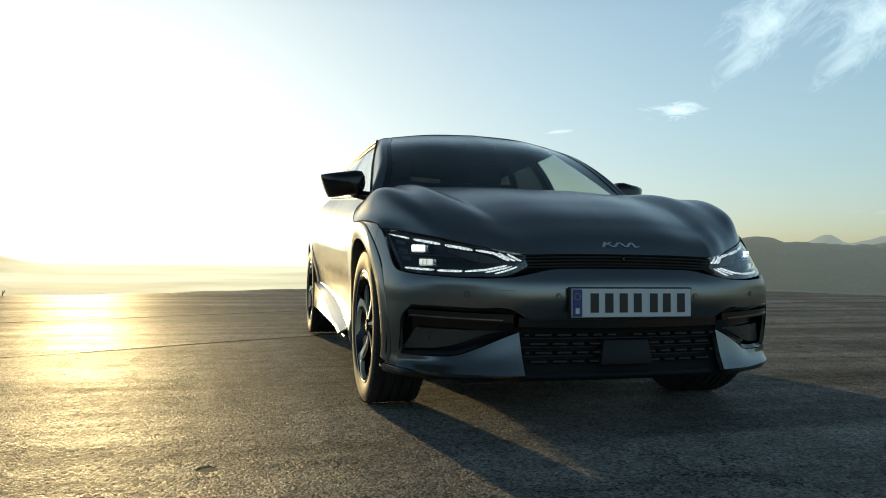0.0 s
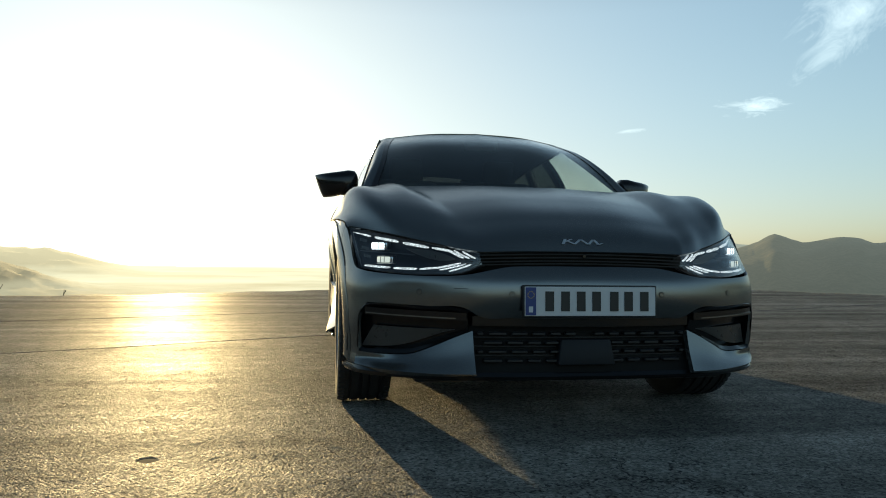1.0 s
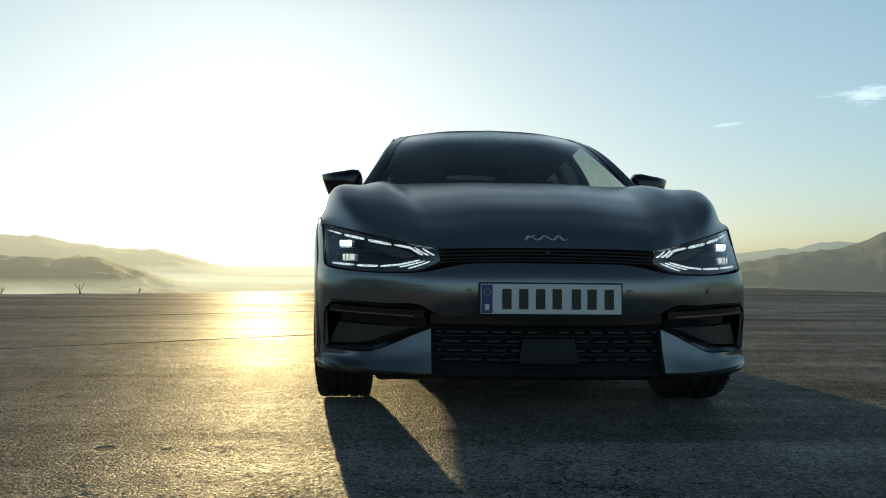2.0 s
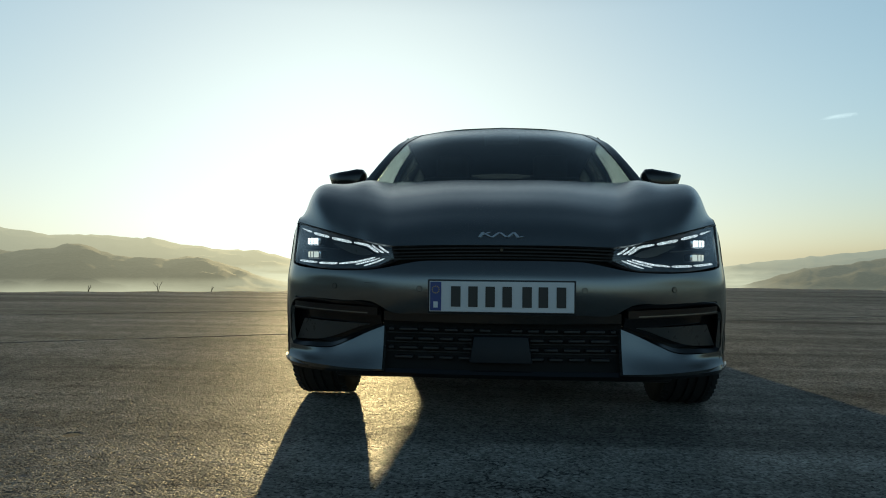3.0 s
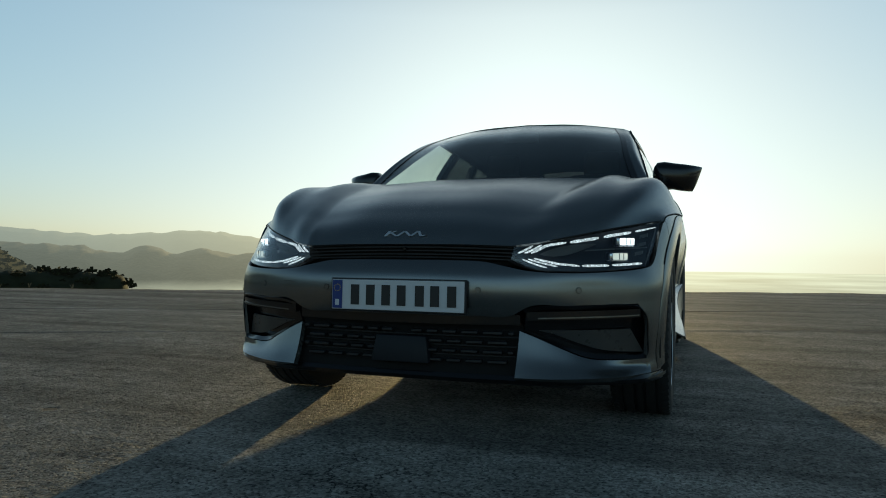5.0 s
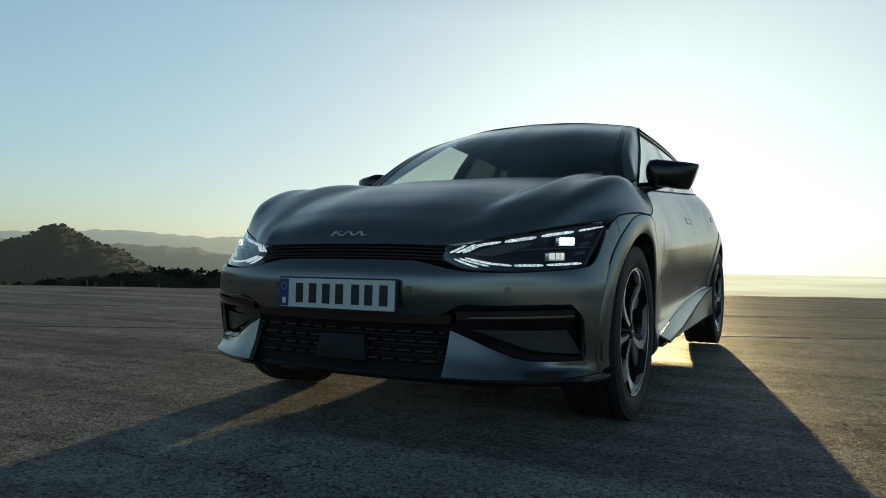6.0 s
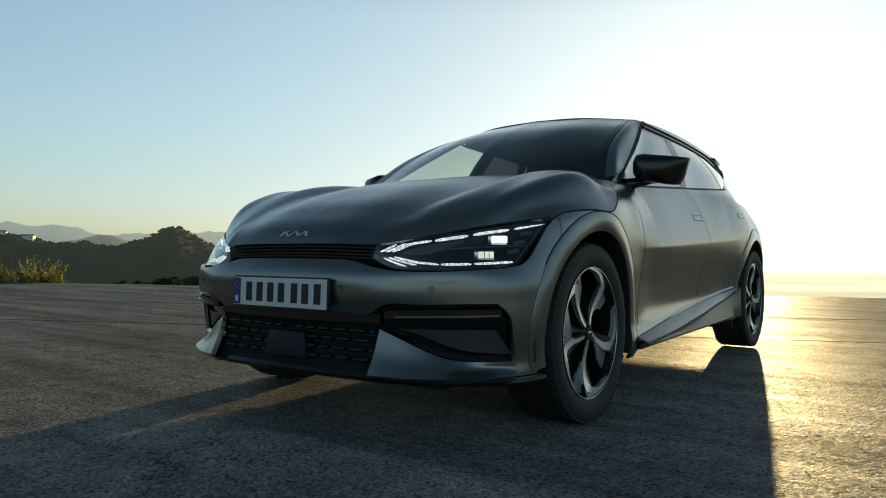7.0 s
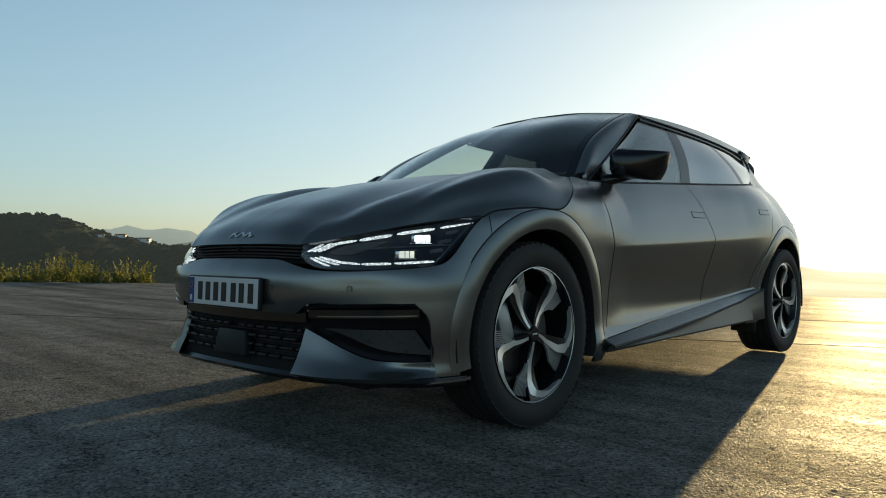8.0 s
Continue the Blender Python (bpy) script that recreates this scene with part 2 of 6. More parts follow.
def box_bm(size, centre=(0, 0, 0), bevel=0.0, segments=2, m=None):
    bm = bmesh.new()
    bmesh.ops.create_cube(bm, size=1)
    bmesh.ops.scale(bm, vec=size, verts=bm.verts)
    if bevel:
        bmesh.ops.bevel(bm, geom=bm.edges[:], offset=bevel, segments=segments, affect="EDGES", profile=0.5)
    bmesh.ops.translate(bm, vec=centre, verts=bm.verts)
    if m is not None:
        bmesh.ops.transform(bm, matrix=m, verts=bm.verts)
    return bm


def tube_bm(points, radius, sides=8, closed=False, radii=None):
    """A rod along points; radius may vary by radii."""
    P = np.array(points, float)
    n = len(P)
    bm = bmesh.new()
    rings = []
    for i in range(n):
        d = Vector(P[(i + 1) % n if closed else min(i + 1, n - 1)] - P[i - 1 if closed else max(i - 1, 0)]).normalized()
        a = d.orthogonal() if not rings else (last - d * last.dot(d))
        a.normalize()
        last = a
        b = d.cross(a)
        r = radius if radii is None else radii[i]
        rings.append([bm.verts.new(Vector(P[i]) + (a * math.cos(q) + b * math.sin(q)) * r) for q in np.linspace(0, 2 * math.pi, sides, endpoint=False)])
    pairs = list(zip(rings, rings[1:])) + ([(rings[-1], rings[0])] if closed else [])
    for r0, r1 in pairs:
        for k in range(sides):
            bm.faces.new([r0[k], r0[(k + 1) % sides], r1[(k + 1) % sides], r1[k]])
    if not closed:
        bm.faces.new(rings[0][::-1])
        bm.faces.new(rings[-1])
    bmesh.ops.recalc_face_normals(bm, faces=bm.faces)
    return bm


def lathe_bm(profile, steps=64):
    """A turned solid about the x axis; profile rows are (x, r)."""
    bm = bmesh.new()
    rings = []
    for a in np.linspace(0, 2 * math.pi, steps, endpoint=False):
        rings.append([bm.verts.new((x, r * math.cos(a), r * math.sin(a))) for x, r in profile])
    n = len(profile)
    for i in range(steps):
        r0, r1 = rings[i], rings[(i + 1) % steps]
        for k in range(n - 1):
            bm.faces.new([r0[k], r1[k], r1[k + 1], r0[k + 1]])
    bmesh.ops.remove_doubles(bm, verts=bm.verts, dist=1e-5)
    bmesh.ops.recalc_face_normals(bm, faces=bm.faces)
    return bm


def strip_bm(P, width_dir, width, depth_dir, depth):
    """A flat bar along points P, width along width_dir, depth along depth_dir (arrays or vectors)."""
    P = np.array(P, float)
    W = np.broadcast_to(np.array(width_dir, float), P.shape) * (np.array(width, float).reshape(-1, 1) if np.ndim(width) else width) / 2
    D = np.broadcast_to(np.array(depth_dir, float), P.shape) * depth
    bm = bmesh.new()
    rows = [[bm.verts.new(q) for q in (p - w, p + w, p + w + d, p - w + d)] for p, w, d in zip(P, W, D)]
    for a, b in zip(rows, rows[1:]):
        for k in range(4):
            bm.faces.new([a[k], b[k], b[(k + 1) % 4], a[(k + 1) % 4]])
    bm.faces.new(rows[0])
    bm.faces.new(rows[-1][::-1])
    bmesh.ops.recalc_face_normals(bm, faces=bm.faces)
    return bm

# ---- ground and distance ----
def hazy_landscape(name, near, far, scale=0.02, haze_length=3500.0):
    """Scrub and dry soil; with distance a haze glow painted into the material takes over."""
    m = bpy.data.materials.new(name)
    m.use_nodes = True
    t = m.node_tree
    p = t.nodes["Principled BSDF"]
    out = t.nodes["Material Output"]
    p.inputs["Roughness"].default_value = 0.95
    p.inputs["Specular IOR Level"].default_value = 0.1
    mk = node_tree(t)
    pos = mk("ShaderNodeNewGeometry").outputs["Position"]
    n1 = mk("ShaderNodeTexNoise", Vector=pos, Scale=scale, Detail=8.0, Roughness=0.62)
    n2 = mk("ShaderNodeTexNoise", Vector=pos, Scale=scale * 8, Detail=5.0, Roughness=0.6)
    add = mk("ShaderNodeMath", i_0=n1.outputs[0], i_1=n2.outputs[0])
    ramp = mk("ShaderNodeMapRange", Value=add.outputs[0], i_1=0.85, i_2=1.2)
    mix = mk("ShaderNodeMix")
    mix.data_type = "RGBA"
    t.links.new(ramp.outputs[0], mix.inputs[0])
    mix.inputs[6].default_value = (*near, 1)
    mix.inputs[7].default_value = (*far, 1)
    t.links.new(mix.outputs[2], p.inputs["Base Color"])
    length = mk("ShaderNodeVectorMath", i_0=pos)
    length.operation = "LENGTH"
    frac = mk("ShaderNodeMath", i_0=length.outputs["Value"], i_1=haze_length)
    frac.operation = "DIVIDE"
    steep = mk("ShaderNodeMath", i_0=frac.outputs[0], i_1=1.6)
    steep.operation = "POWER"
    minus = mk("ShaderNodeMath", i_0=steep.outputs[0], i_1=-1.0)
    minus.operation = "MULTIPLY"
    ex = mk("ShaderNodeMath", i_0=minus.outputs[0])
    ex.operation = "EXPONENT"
    # ground mist in drifting banks, painted as glow on low far ground
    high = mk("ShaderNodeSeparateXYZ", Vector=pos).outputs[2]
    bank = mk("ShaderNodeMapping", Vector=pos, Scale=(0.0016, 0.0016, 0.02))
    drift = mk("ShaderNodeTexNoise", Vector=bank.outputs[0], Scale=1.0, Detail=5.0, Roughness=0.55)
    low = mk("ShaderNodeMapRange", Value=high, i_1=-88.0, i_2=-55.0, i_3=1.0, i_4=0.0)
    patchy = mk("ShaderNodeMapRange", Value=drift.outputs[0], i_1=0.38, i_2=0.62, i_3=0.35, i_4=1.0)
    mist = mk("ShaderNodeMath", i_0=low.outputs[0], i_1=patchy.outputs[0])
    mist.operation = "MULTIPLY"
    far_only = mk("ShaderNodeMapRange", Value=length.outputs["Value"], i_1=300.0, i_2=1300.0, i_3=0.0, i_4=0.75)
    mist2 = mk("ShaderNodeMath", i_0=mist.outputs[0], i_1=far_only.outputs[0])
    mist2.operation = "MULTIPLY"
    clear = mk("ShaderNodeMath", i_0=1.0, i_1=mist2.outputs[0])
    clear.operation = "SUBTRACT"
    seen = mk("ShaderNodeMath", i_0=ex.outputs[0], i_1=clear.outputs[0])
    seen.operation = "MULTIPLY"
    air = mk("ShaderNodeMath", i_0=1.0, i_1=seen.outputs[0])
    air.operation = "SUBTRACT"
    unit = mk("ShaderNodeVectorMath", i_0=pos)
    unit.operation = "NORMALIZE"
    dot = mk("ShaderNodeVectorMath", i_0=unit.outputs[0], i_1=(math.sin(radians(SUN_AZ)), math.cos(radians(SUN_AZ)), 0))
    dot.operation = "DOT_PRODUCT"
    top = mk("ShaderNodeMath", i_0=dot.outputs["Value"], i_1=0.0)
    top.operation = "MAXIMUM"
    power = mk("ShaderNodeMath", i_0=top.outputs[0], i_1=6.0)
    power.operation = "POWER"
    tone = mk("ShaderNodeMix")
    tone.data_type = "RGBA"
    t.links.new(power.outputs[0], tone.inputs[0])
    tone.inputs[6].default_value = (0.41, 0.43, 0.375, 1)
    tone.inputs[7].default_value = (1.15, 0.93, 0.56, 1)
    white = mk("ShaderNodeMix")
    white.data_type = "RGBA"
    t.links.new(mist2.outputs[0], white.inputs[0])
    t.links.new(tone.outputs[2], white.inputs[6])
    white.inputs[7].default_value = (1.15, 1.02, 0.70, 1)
    # haze and mist are emitted by the surface itself, brighter towards the sun
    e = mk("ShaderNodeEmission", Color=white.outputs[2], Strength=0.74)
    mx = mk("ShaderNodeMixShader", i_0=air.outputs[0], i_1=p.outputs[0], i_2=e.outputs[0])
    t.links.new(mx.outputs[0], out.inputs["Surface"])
    return m


def asphalt_material():
    """Worn asphalt: stones of many greys, open pores, blotches, long paving streaks, hair cracks."""
    m = bpy.data.materials.new("worn_asphalt")
    m.use_nodes = True
    t = m.node_tree
    p = t.nodes["Principled BSDF"]
    mk = node_tree(t)

    def times(a, b):
        n = mk("ShaderNodeMath", i_0=a, i_1=b)
        n.operation = "MULTIPLY"
        return n.outputs[0]

    pos = mk("ShaderNodeNewGeometry").outputs["Position"]
    stones = mk("ShaderNodeTexVoronoi", Vector=pos, Scale=105.0)
    grey = mk("ShaderNodeSeparateXYZ", Vector=stones.outputs["Color"]).outputs[0]
    pits = mk("ShaderNodeTexNoise", Vector=pos, Scale=62.0, Detail=3.0, Roughness=0.6)
    grain = mk("ShaderNodeTexNoise", Vector=pos, Scale=190.0, Detail=4.0, Roughness=0.7)
    patchy = mk("ShaderNodeTexNoise", Vector=pos, Scale=7.0, Detail=5.0, Roughness=0.65)
    blotch = mk("ShaderNodeTexNoise", Vector=pos, Scale=0.8, Detail=6.0, Roughness=0.6)
    stretch = mk("ShaderNodeMapping", Vector=pos, Rotation=(0, 0, radians(-24)), Scale=(0.12, 1.9, 1))
    streak = mk("ShaderNodeTexNoise", Vector=stretch.outputs[0], Scale=1.0, Detail=7.0, Roughness=0.66)
    # hair cracks: wandering cell edges, broken off here and there
    warp = mk("ShaderNodeTexNoise", Vector=pos, Scale=3.5, Detail=5.0, Roughness=0.6)
    push = mk("ShaderNodeVectorMath", i_0=warp.outputs["Color"], i_1=(0.5, 0.5, 0.5))
    push.operation = "MULTIPLY"
    bent = mk("ShaderNodeVectorMath", i_0=pos, i_1=push.outputs[0])
    bent.operation = "ADD"
    cell = mk("ShaderNodeTexVoronoi", Vector=bent.outputs[0], Scale=1.1)
    cell.feature = "DISTANCE_TO_EDGE"
    hair = mk("ShaderNodeMapRange", Value=cell.outputs["Distance"], i_1=0.002, i_2=0.007, i_3=0.0, i_4=1.0)
    open_at = mk("ShaderNodeMapRange", Value=blotch.outputs[0], i_1=0.50, i_2=0.60, i_3=1.0, i_4=0.0)
    crack = mk("ShaderNodeMath", i_0=hair.outputs[0], i_1=open_at.outputs[0])
    crack.operation = "MAXIMUM"
    a = mk("ShaderNodeMapRange", Value=blotch.outputs[0], i_1=0.3, i_2=0.7, i_3=0.70, i_4=1.25)
    b = mk("ShaderNodeMapRange", Value=streak.outputs[0], i_1=0.33, i_2=0.68, i_3=0.52, i_4=1.55)
    c = mk("ShaderNodeMapRange", Value=grey, i_1=0.0, i_2=1.0, i_3=0.5, i_4=1.5)
    d = mk("ShaderNodeMapRange", Value=patchy.outputs[0], i_1=0.3, i_2=0.7, i_3=0.75, i_4=1.25)
    hole = mk("ShaderNodeMapRange", Value=pits.outputs[0], i_1=0.32, i_2=0.44, i_3=0.15, i_4=1.0)
    ck = mk("ShaderNodeMapRange", Value=crack.outputs[0], i_3=0.25, i_4=1.0)
    shade = times(times(times(a.outputs[0], b.outputs[0]), times(c.outputs[0], d.outputs[0])), times(hole.outputs[0], ck.outputs[0]))
    mul = mk("ShaderNodeMix")
    mul.data_type, mul.blend_type = "RGBA", "MULTIPLY"
    mul.inputs[0].default_value = 1
    mul.inputs[6].default_value = (0.200, 0.190, 0.170, 1)
    t.links.new(shade, mul.inputs[7])
    t.links.new(mul.outputs[2], p.inputs["Base Color"])
    r = mk("ShaderNodeMapRange", Value=streak.outputs[0], i_1=0.35, i_2=0.68, i_3=0.68, i_4=0.48)
    t.links.new(r.outputs[0], p.inputs["Roughness"])
    p.inputs["Specular IOR Level"].default_value = 0.08
    h1 = mk("ShaderNodeMapRange", Value=stones.outputs["Distance"], i_1=0.0, i_2=0.7, i_3=1.0, i_4=0.0)
    h2 = mk("ShaderNodeMath", i_0=h1.outputs[0], i_1=grain.outputs[0])
    h2.operation = "ADD"
    h3 = mk("ShaderNodeMath", i_0=h2.outputs[0], i_1=hole.outputs[0])
    h3.operation = "ADD"
    h4 = mk("ShaderNodeMath", i_0=h3.outputs[0], i_1=ck.outputs[0])
    h4.operation = "ADD"
    bump = mk("ShaderNodeBump", Strength=1.0, Distance=0.0026, Height=h4.outputs[0])
    wide = mk("ShaderNodeBump", Strength=0.12, Distance=0.02, Height=streak.outputs[0], Normal=bump.outputs[0])
    t.links.new(wide.outputs[0], p.inputs["Normal"])
    matt = mk("ShaderNodeBsdfDiffuse", Color=mul.outputs[2], Roughness=0.9, Normal=wide.outputs[0])
    worn = mk("ShaderNodeMath", i_0=mk("ShaderNodeSeparateXYZ", Vector=stones.outputs["Color"]).outputs[1], i_1=patchy.outputs[0])
    worn.operation = "ADD"
    polish = mk("ShaderNodeMapRange", Value=worn.outputs[0], i_1=0.45, i_2=1.30, i_3=0.15, i_4=0.9)
    mx = mk("ShaderNodeMixShader", i_0=polish.outputs[0], i_1=matt.outputs[0], i_2=p.outputs[0])
    t.links.new(mx.outputs[0], t.nodes["Material Output"].inputs["Surface"])
    return m


ASPHALT = asphalt_material()
# all of these carry the painted distance haze
SLOPE = hazy_landscape("hazed_dry_slope", (0.05, 0.055, 0.03), (0.16, 0.13, 0.075), scale=0.05)
NEAR_HILL = hazy_landscape("hazed_dark_hill", (0.009, 0.015, 0.006), (0.022, 0.028, 0.012), scale=0.03, haze_length=4200.0)
RIDGE = hazy_landscape("scrub_hill", (0.022, 0.03, 0.016), (0.085, 0.07, 0.04), scale=0.012)

# the pad's rim: distance from the middle by azimuth (degrees from +y towards +x)
rim = graph([-180, -140, -105, -78.2, -66.2, -52.7, -34.9, -24.9, -4.9, 8.1, 21.1, 31.2, 41.2, 50.2, 80, 120, 150, 180],
            [30, 28, 23, 17.4, 14.8, 12.2, 10.5, 10.0, 10.9, 12.1, 13.6, 14.6, 14.3, 14.0, 17, 24, 28, 30])


def build_ground():
    steps = 240
    inner = [0.0, 0.08, 0.16, 0.25, 0.35, 0.45, 0.56, 0.67, 0.78, 0.88, 0.95, 1.0]
    outer = [(0.15, -0.05), (0.6, -0.3), (2, -1.0), (8, -5), (30, -16), (90, -38), (220, -66), (450, -86), (900, -92), (1800, -94), (3000, -95), (4700, -96)]
    bm = bmesh.new()
    mid = bm.verts.new((0, 0, 0))
    rings = []
    for k in range(steps):
        az = -180 + 360 * k / steps
        s, c = math.sin(radians(az)), math.cos(radians(az))
        R = float(rim(az)) + 0.12 * math.sin(az * 0.9) + 0.08 * noise.noise(Vector((s * 9, c * 9, 0)))
        col = [bm.verts.new((R * f * s, R * f * c, 0)) for f in inner[1:]]
        for d, z in outer:
            wob = 1 + 0.25 * noise.noise(Vector((s * 3, c * 3, d * 0.01)))
            col.append(bm.verts.new(((R + d) * s, (R + d) * c, z * (wob if 1 < d < 400 else 1))))
        rings.append(col)
    n = len(inner) - 1
    for k in range(steps):
        a, b = rings[k], rings[(k + 1) % steps]
        bm.faces.new([mid, b[0], a[0]])
        for j in range(len(a) - 1):
            f = bm.faces.new([a[j], b[j], b[j + 1], a[j + 1]])
            f.material_index = 0 if j < n - 1 else 1
    bmesh.ops.recalc_face_normals(bm, faces=bm.faces)
    if sum(f.normal.z for f in bm.faces) < 0:
        bmesh.ops.reverse_faces(bm, faces=bm.faces)
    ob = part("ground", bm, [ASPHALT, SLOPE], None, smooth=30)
    return tagged(ob, "worn grey asphalt pad on a hilltop above a hazy valley", "ground", kind="structure")


build_ground()


def build_aggregate(x0, x1, y0, y1, cell):
    """The pad's coarse stones where one walks past them closely: a fine uneven skin that sinks into the sheet at its rim."""
    r = np.random.default_rng(3)
    nx, ny = int((x1 - x0) / cell), int((y1 - y0) / cell)

    def blur(a, times):
        for _ in range(times):
            a = (a + np.roll(a, 1, 0) + np.roll(a, -1, 0)) / 3
            a = (a + np.roll(a, 1, 1) + np.roll(a, -1, 1)) / 3
        return (a - a.mean()) / a.std()

    X, Y = np.meshgrid(np.linspace(x0, x1, nx), np.linspace(y0, y1, ny), indexing="ij")
    white = r.standard_normal((nx, ny))
    Z = 0.0018 + 0.00034 * np.clip(white, -1.5, 1.8) + 0.00022 * blur(r.standard_normal((nx, ny)), 1) + 0.0005 * blur(r.standard_normal((nx, ny)), 40)
    Z -= 0.0009 * np.clip(blur(r.standard_normal((nx, ny)), 1) - 0.8, 0, 1.2)
    wob = 0.12 * blur(r.standard_normal((nx, ny)), 60)
    rim_in = np.minimum(np.minimum(X - x0, x1 - X), np.minimum(Y - y0, y1 - Y)) + wob
    Z = np.minimum(Z, -0.004 + 0.016 * rim_in)
    hole = np.hypot(X + 1.559, (Y + 0.064) * 1.05)
    Z = np.where(hole < 0.030 + 0.003 * white, -0.003, Z)
    idx = np.arange(nx * ny).reshape(nx, ny)
    quads = np.stack([idx[:-1, :-1], idx[1:, :-1], idx[1:, 1:], idx[:-1, 1:]], axis=-1).reshape(-1, 4)
    me = bpy.data.meshes.new("asphalt_aggregate")
    me.from_pydata(np.stack([X, Y, Z], axis=-1).reshape(-1, 3).tolist(), [], quads.tolist())
    me.shade_smooth()
    me.materials.append(ASPHALT)
    return tagged(new("asphalt_aggregate", me), "coarse worn stones of the grey asphalt pad", "asphalt", kind="stuff")


build_aggregate(-3.6, 3.7, -1.5, 3.0, 0.0072)


def build_ridge(label, dist, azimuths, heights, rough, mat, foot=-95.0, depth=0.35, name="hill"):
    """A range of hills: crest heights in degrees by azimuth, with gullies down its flank."""
    el = graph(azimuths, heights)
    nu, nv = 220, 26
    az = np.linspace(azimuths[0], azimuths[-1], nu)
    P = np.zeros((nu, nv, 3))
    for i, a in enumerate(az):
        s, c = math.sin(radians(a)), math.cos(radians(a))
        crest = dist * math.tan(radians(float(el(a)) + 0.15 * noise.fractal(Vector((a * 0.9, dist * 0.01, 0)), 0.7, 2.1, 7))) + 0.7
        end = min(1.0, 9.0 * i / nu, 9.0 * (nu - 1 - i) / nu)
        end = end * end * (3 - 2 * end)
        crest = foot - 2.0 + (crest - foot + 2.0) * end
        for j in range(nv):
            f = j / (nv - 1)
            r = dist * (1 - depth + 1.6 * depth * f)
            u = min(f / 0.625, 1.0) if f <= 0.625 else 1 - (f - 0.625) / 0.375
            shape = (u * u * (3 - 2 * u)) ** 0.8
            v = Vector((s * r, c * r, 0)) * (6.0 / (dist * 0.25))
            g = noise.fractal(v, 0.9, 2.2, 5) * rough * dist * 0.02
            fade = 0.25 + 0.75 * math.sin(math.pi * min(u, 0.98))
            P[i, j] = (s * r, c * r, foot + (crest - foot) * shape + g * fade * end)
    bm = bmesh.new()
    V = [[bm.verts.new(p) for p in row] for row in P]
    for i in range(nu - 1):
        for j in range(nv - 1):
            bm.faces.new([V[i][j], V[i + 1][j], V[i + 1][j + 1], V[i][j + 1]])
    bmesh.ops.recalc_face_normals(bm, faces=bm.faces)
    ob = part(name, bm, mat, None, smooth=0)
    ob.data.shade_smooth()
    return tagged(ob, label, "hill", group="hills round the valley", kind="structure")


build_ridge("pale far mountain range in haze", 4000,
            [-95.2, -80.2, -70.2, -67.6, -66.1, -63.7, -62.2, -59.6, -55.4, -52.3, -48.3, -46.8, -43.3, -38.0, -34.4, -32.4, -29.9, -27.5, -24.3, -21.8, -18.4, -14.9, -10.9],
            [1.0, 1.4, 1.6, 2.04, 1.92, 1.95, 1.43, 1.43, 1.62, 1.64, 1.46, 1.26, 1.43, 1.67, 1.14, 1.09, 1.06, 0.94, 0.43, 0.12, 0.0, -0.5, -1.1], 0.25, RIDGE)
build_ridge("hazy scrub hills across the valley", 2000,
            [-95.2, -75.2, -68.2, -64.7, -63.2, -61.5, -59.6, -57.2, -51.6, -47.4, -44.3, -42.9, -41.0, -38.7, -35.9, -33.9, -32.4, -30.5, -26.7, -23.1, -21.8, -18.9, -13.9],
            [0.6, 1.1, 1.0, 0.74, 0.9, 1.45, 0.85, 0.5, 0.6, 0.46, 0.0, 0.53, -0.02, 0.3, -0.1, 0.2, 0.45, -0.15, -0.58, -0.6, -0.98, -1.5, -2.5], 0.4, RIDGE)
# azimuths below -76 are unseen: high ground added to darken the bumper's reflections
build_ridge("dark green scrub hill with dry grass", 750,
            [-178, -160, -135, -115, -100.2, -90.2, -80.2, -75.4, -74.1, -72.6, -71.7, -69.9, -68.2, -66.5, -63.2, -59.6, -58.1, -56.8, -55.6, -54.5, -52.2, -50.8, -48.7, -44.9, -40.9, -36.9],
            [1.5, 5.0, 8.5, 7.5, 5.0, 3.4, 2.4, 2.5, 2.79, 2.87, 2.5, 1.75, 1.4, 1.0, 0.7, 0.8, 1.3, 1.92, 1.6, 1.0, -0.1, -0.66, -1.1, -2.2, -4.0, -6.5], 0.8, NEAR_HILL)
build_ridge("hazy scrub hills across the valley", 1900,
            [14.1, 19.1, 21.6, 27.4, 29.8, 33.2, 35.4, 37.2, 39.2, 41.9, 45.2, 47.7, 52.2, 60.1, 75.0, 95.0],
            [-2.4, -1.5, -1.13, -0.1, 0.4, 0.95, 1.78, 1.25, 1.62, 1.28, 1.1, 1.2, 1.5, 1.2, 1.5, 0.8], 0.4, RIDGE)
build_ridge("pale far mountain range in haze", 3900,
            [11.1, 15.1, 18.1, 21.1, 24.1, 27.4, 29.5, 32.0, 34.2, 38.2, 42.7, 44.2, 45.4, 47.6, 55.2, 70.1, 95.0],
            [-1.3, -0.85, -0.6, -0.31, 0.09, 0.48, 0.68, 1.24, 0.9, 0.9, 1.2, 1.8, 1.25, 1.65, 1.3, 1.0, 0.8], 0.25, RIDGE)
build_ridge("low scrub spur below the pad", 120,
            [-71.0, -59.0, -52.0, -48.2, -46.8, -45.3, -44.4, -43.7, -43.0, -41.5],
            [-3.6, -2.2, -1.5, -1.45, -1.54, -1.71, -2.07, -2.7, -3.5, -6.0], 0.5, NEAR_HILL, foot=-30)

# ---- car ----
car = empty("car", None, pose(0, 0, 0))
tagged(car, "satin grey electric crossover car with lit headlights parked on asphalt", "car")
AXLE_F, AXLE_R, HUB_Z, TYRE_R, RIM_R = 0.843, 3.745, 0.357, 0.364, 0.268

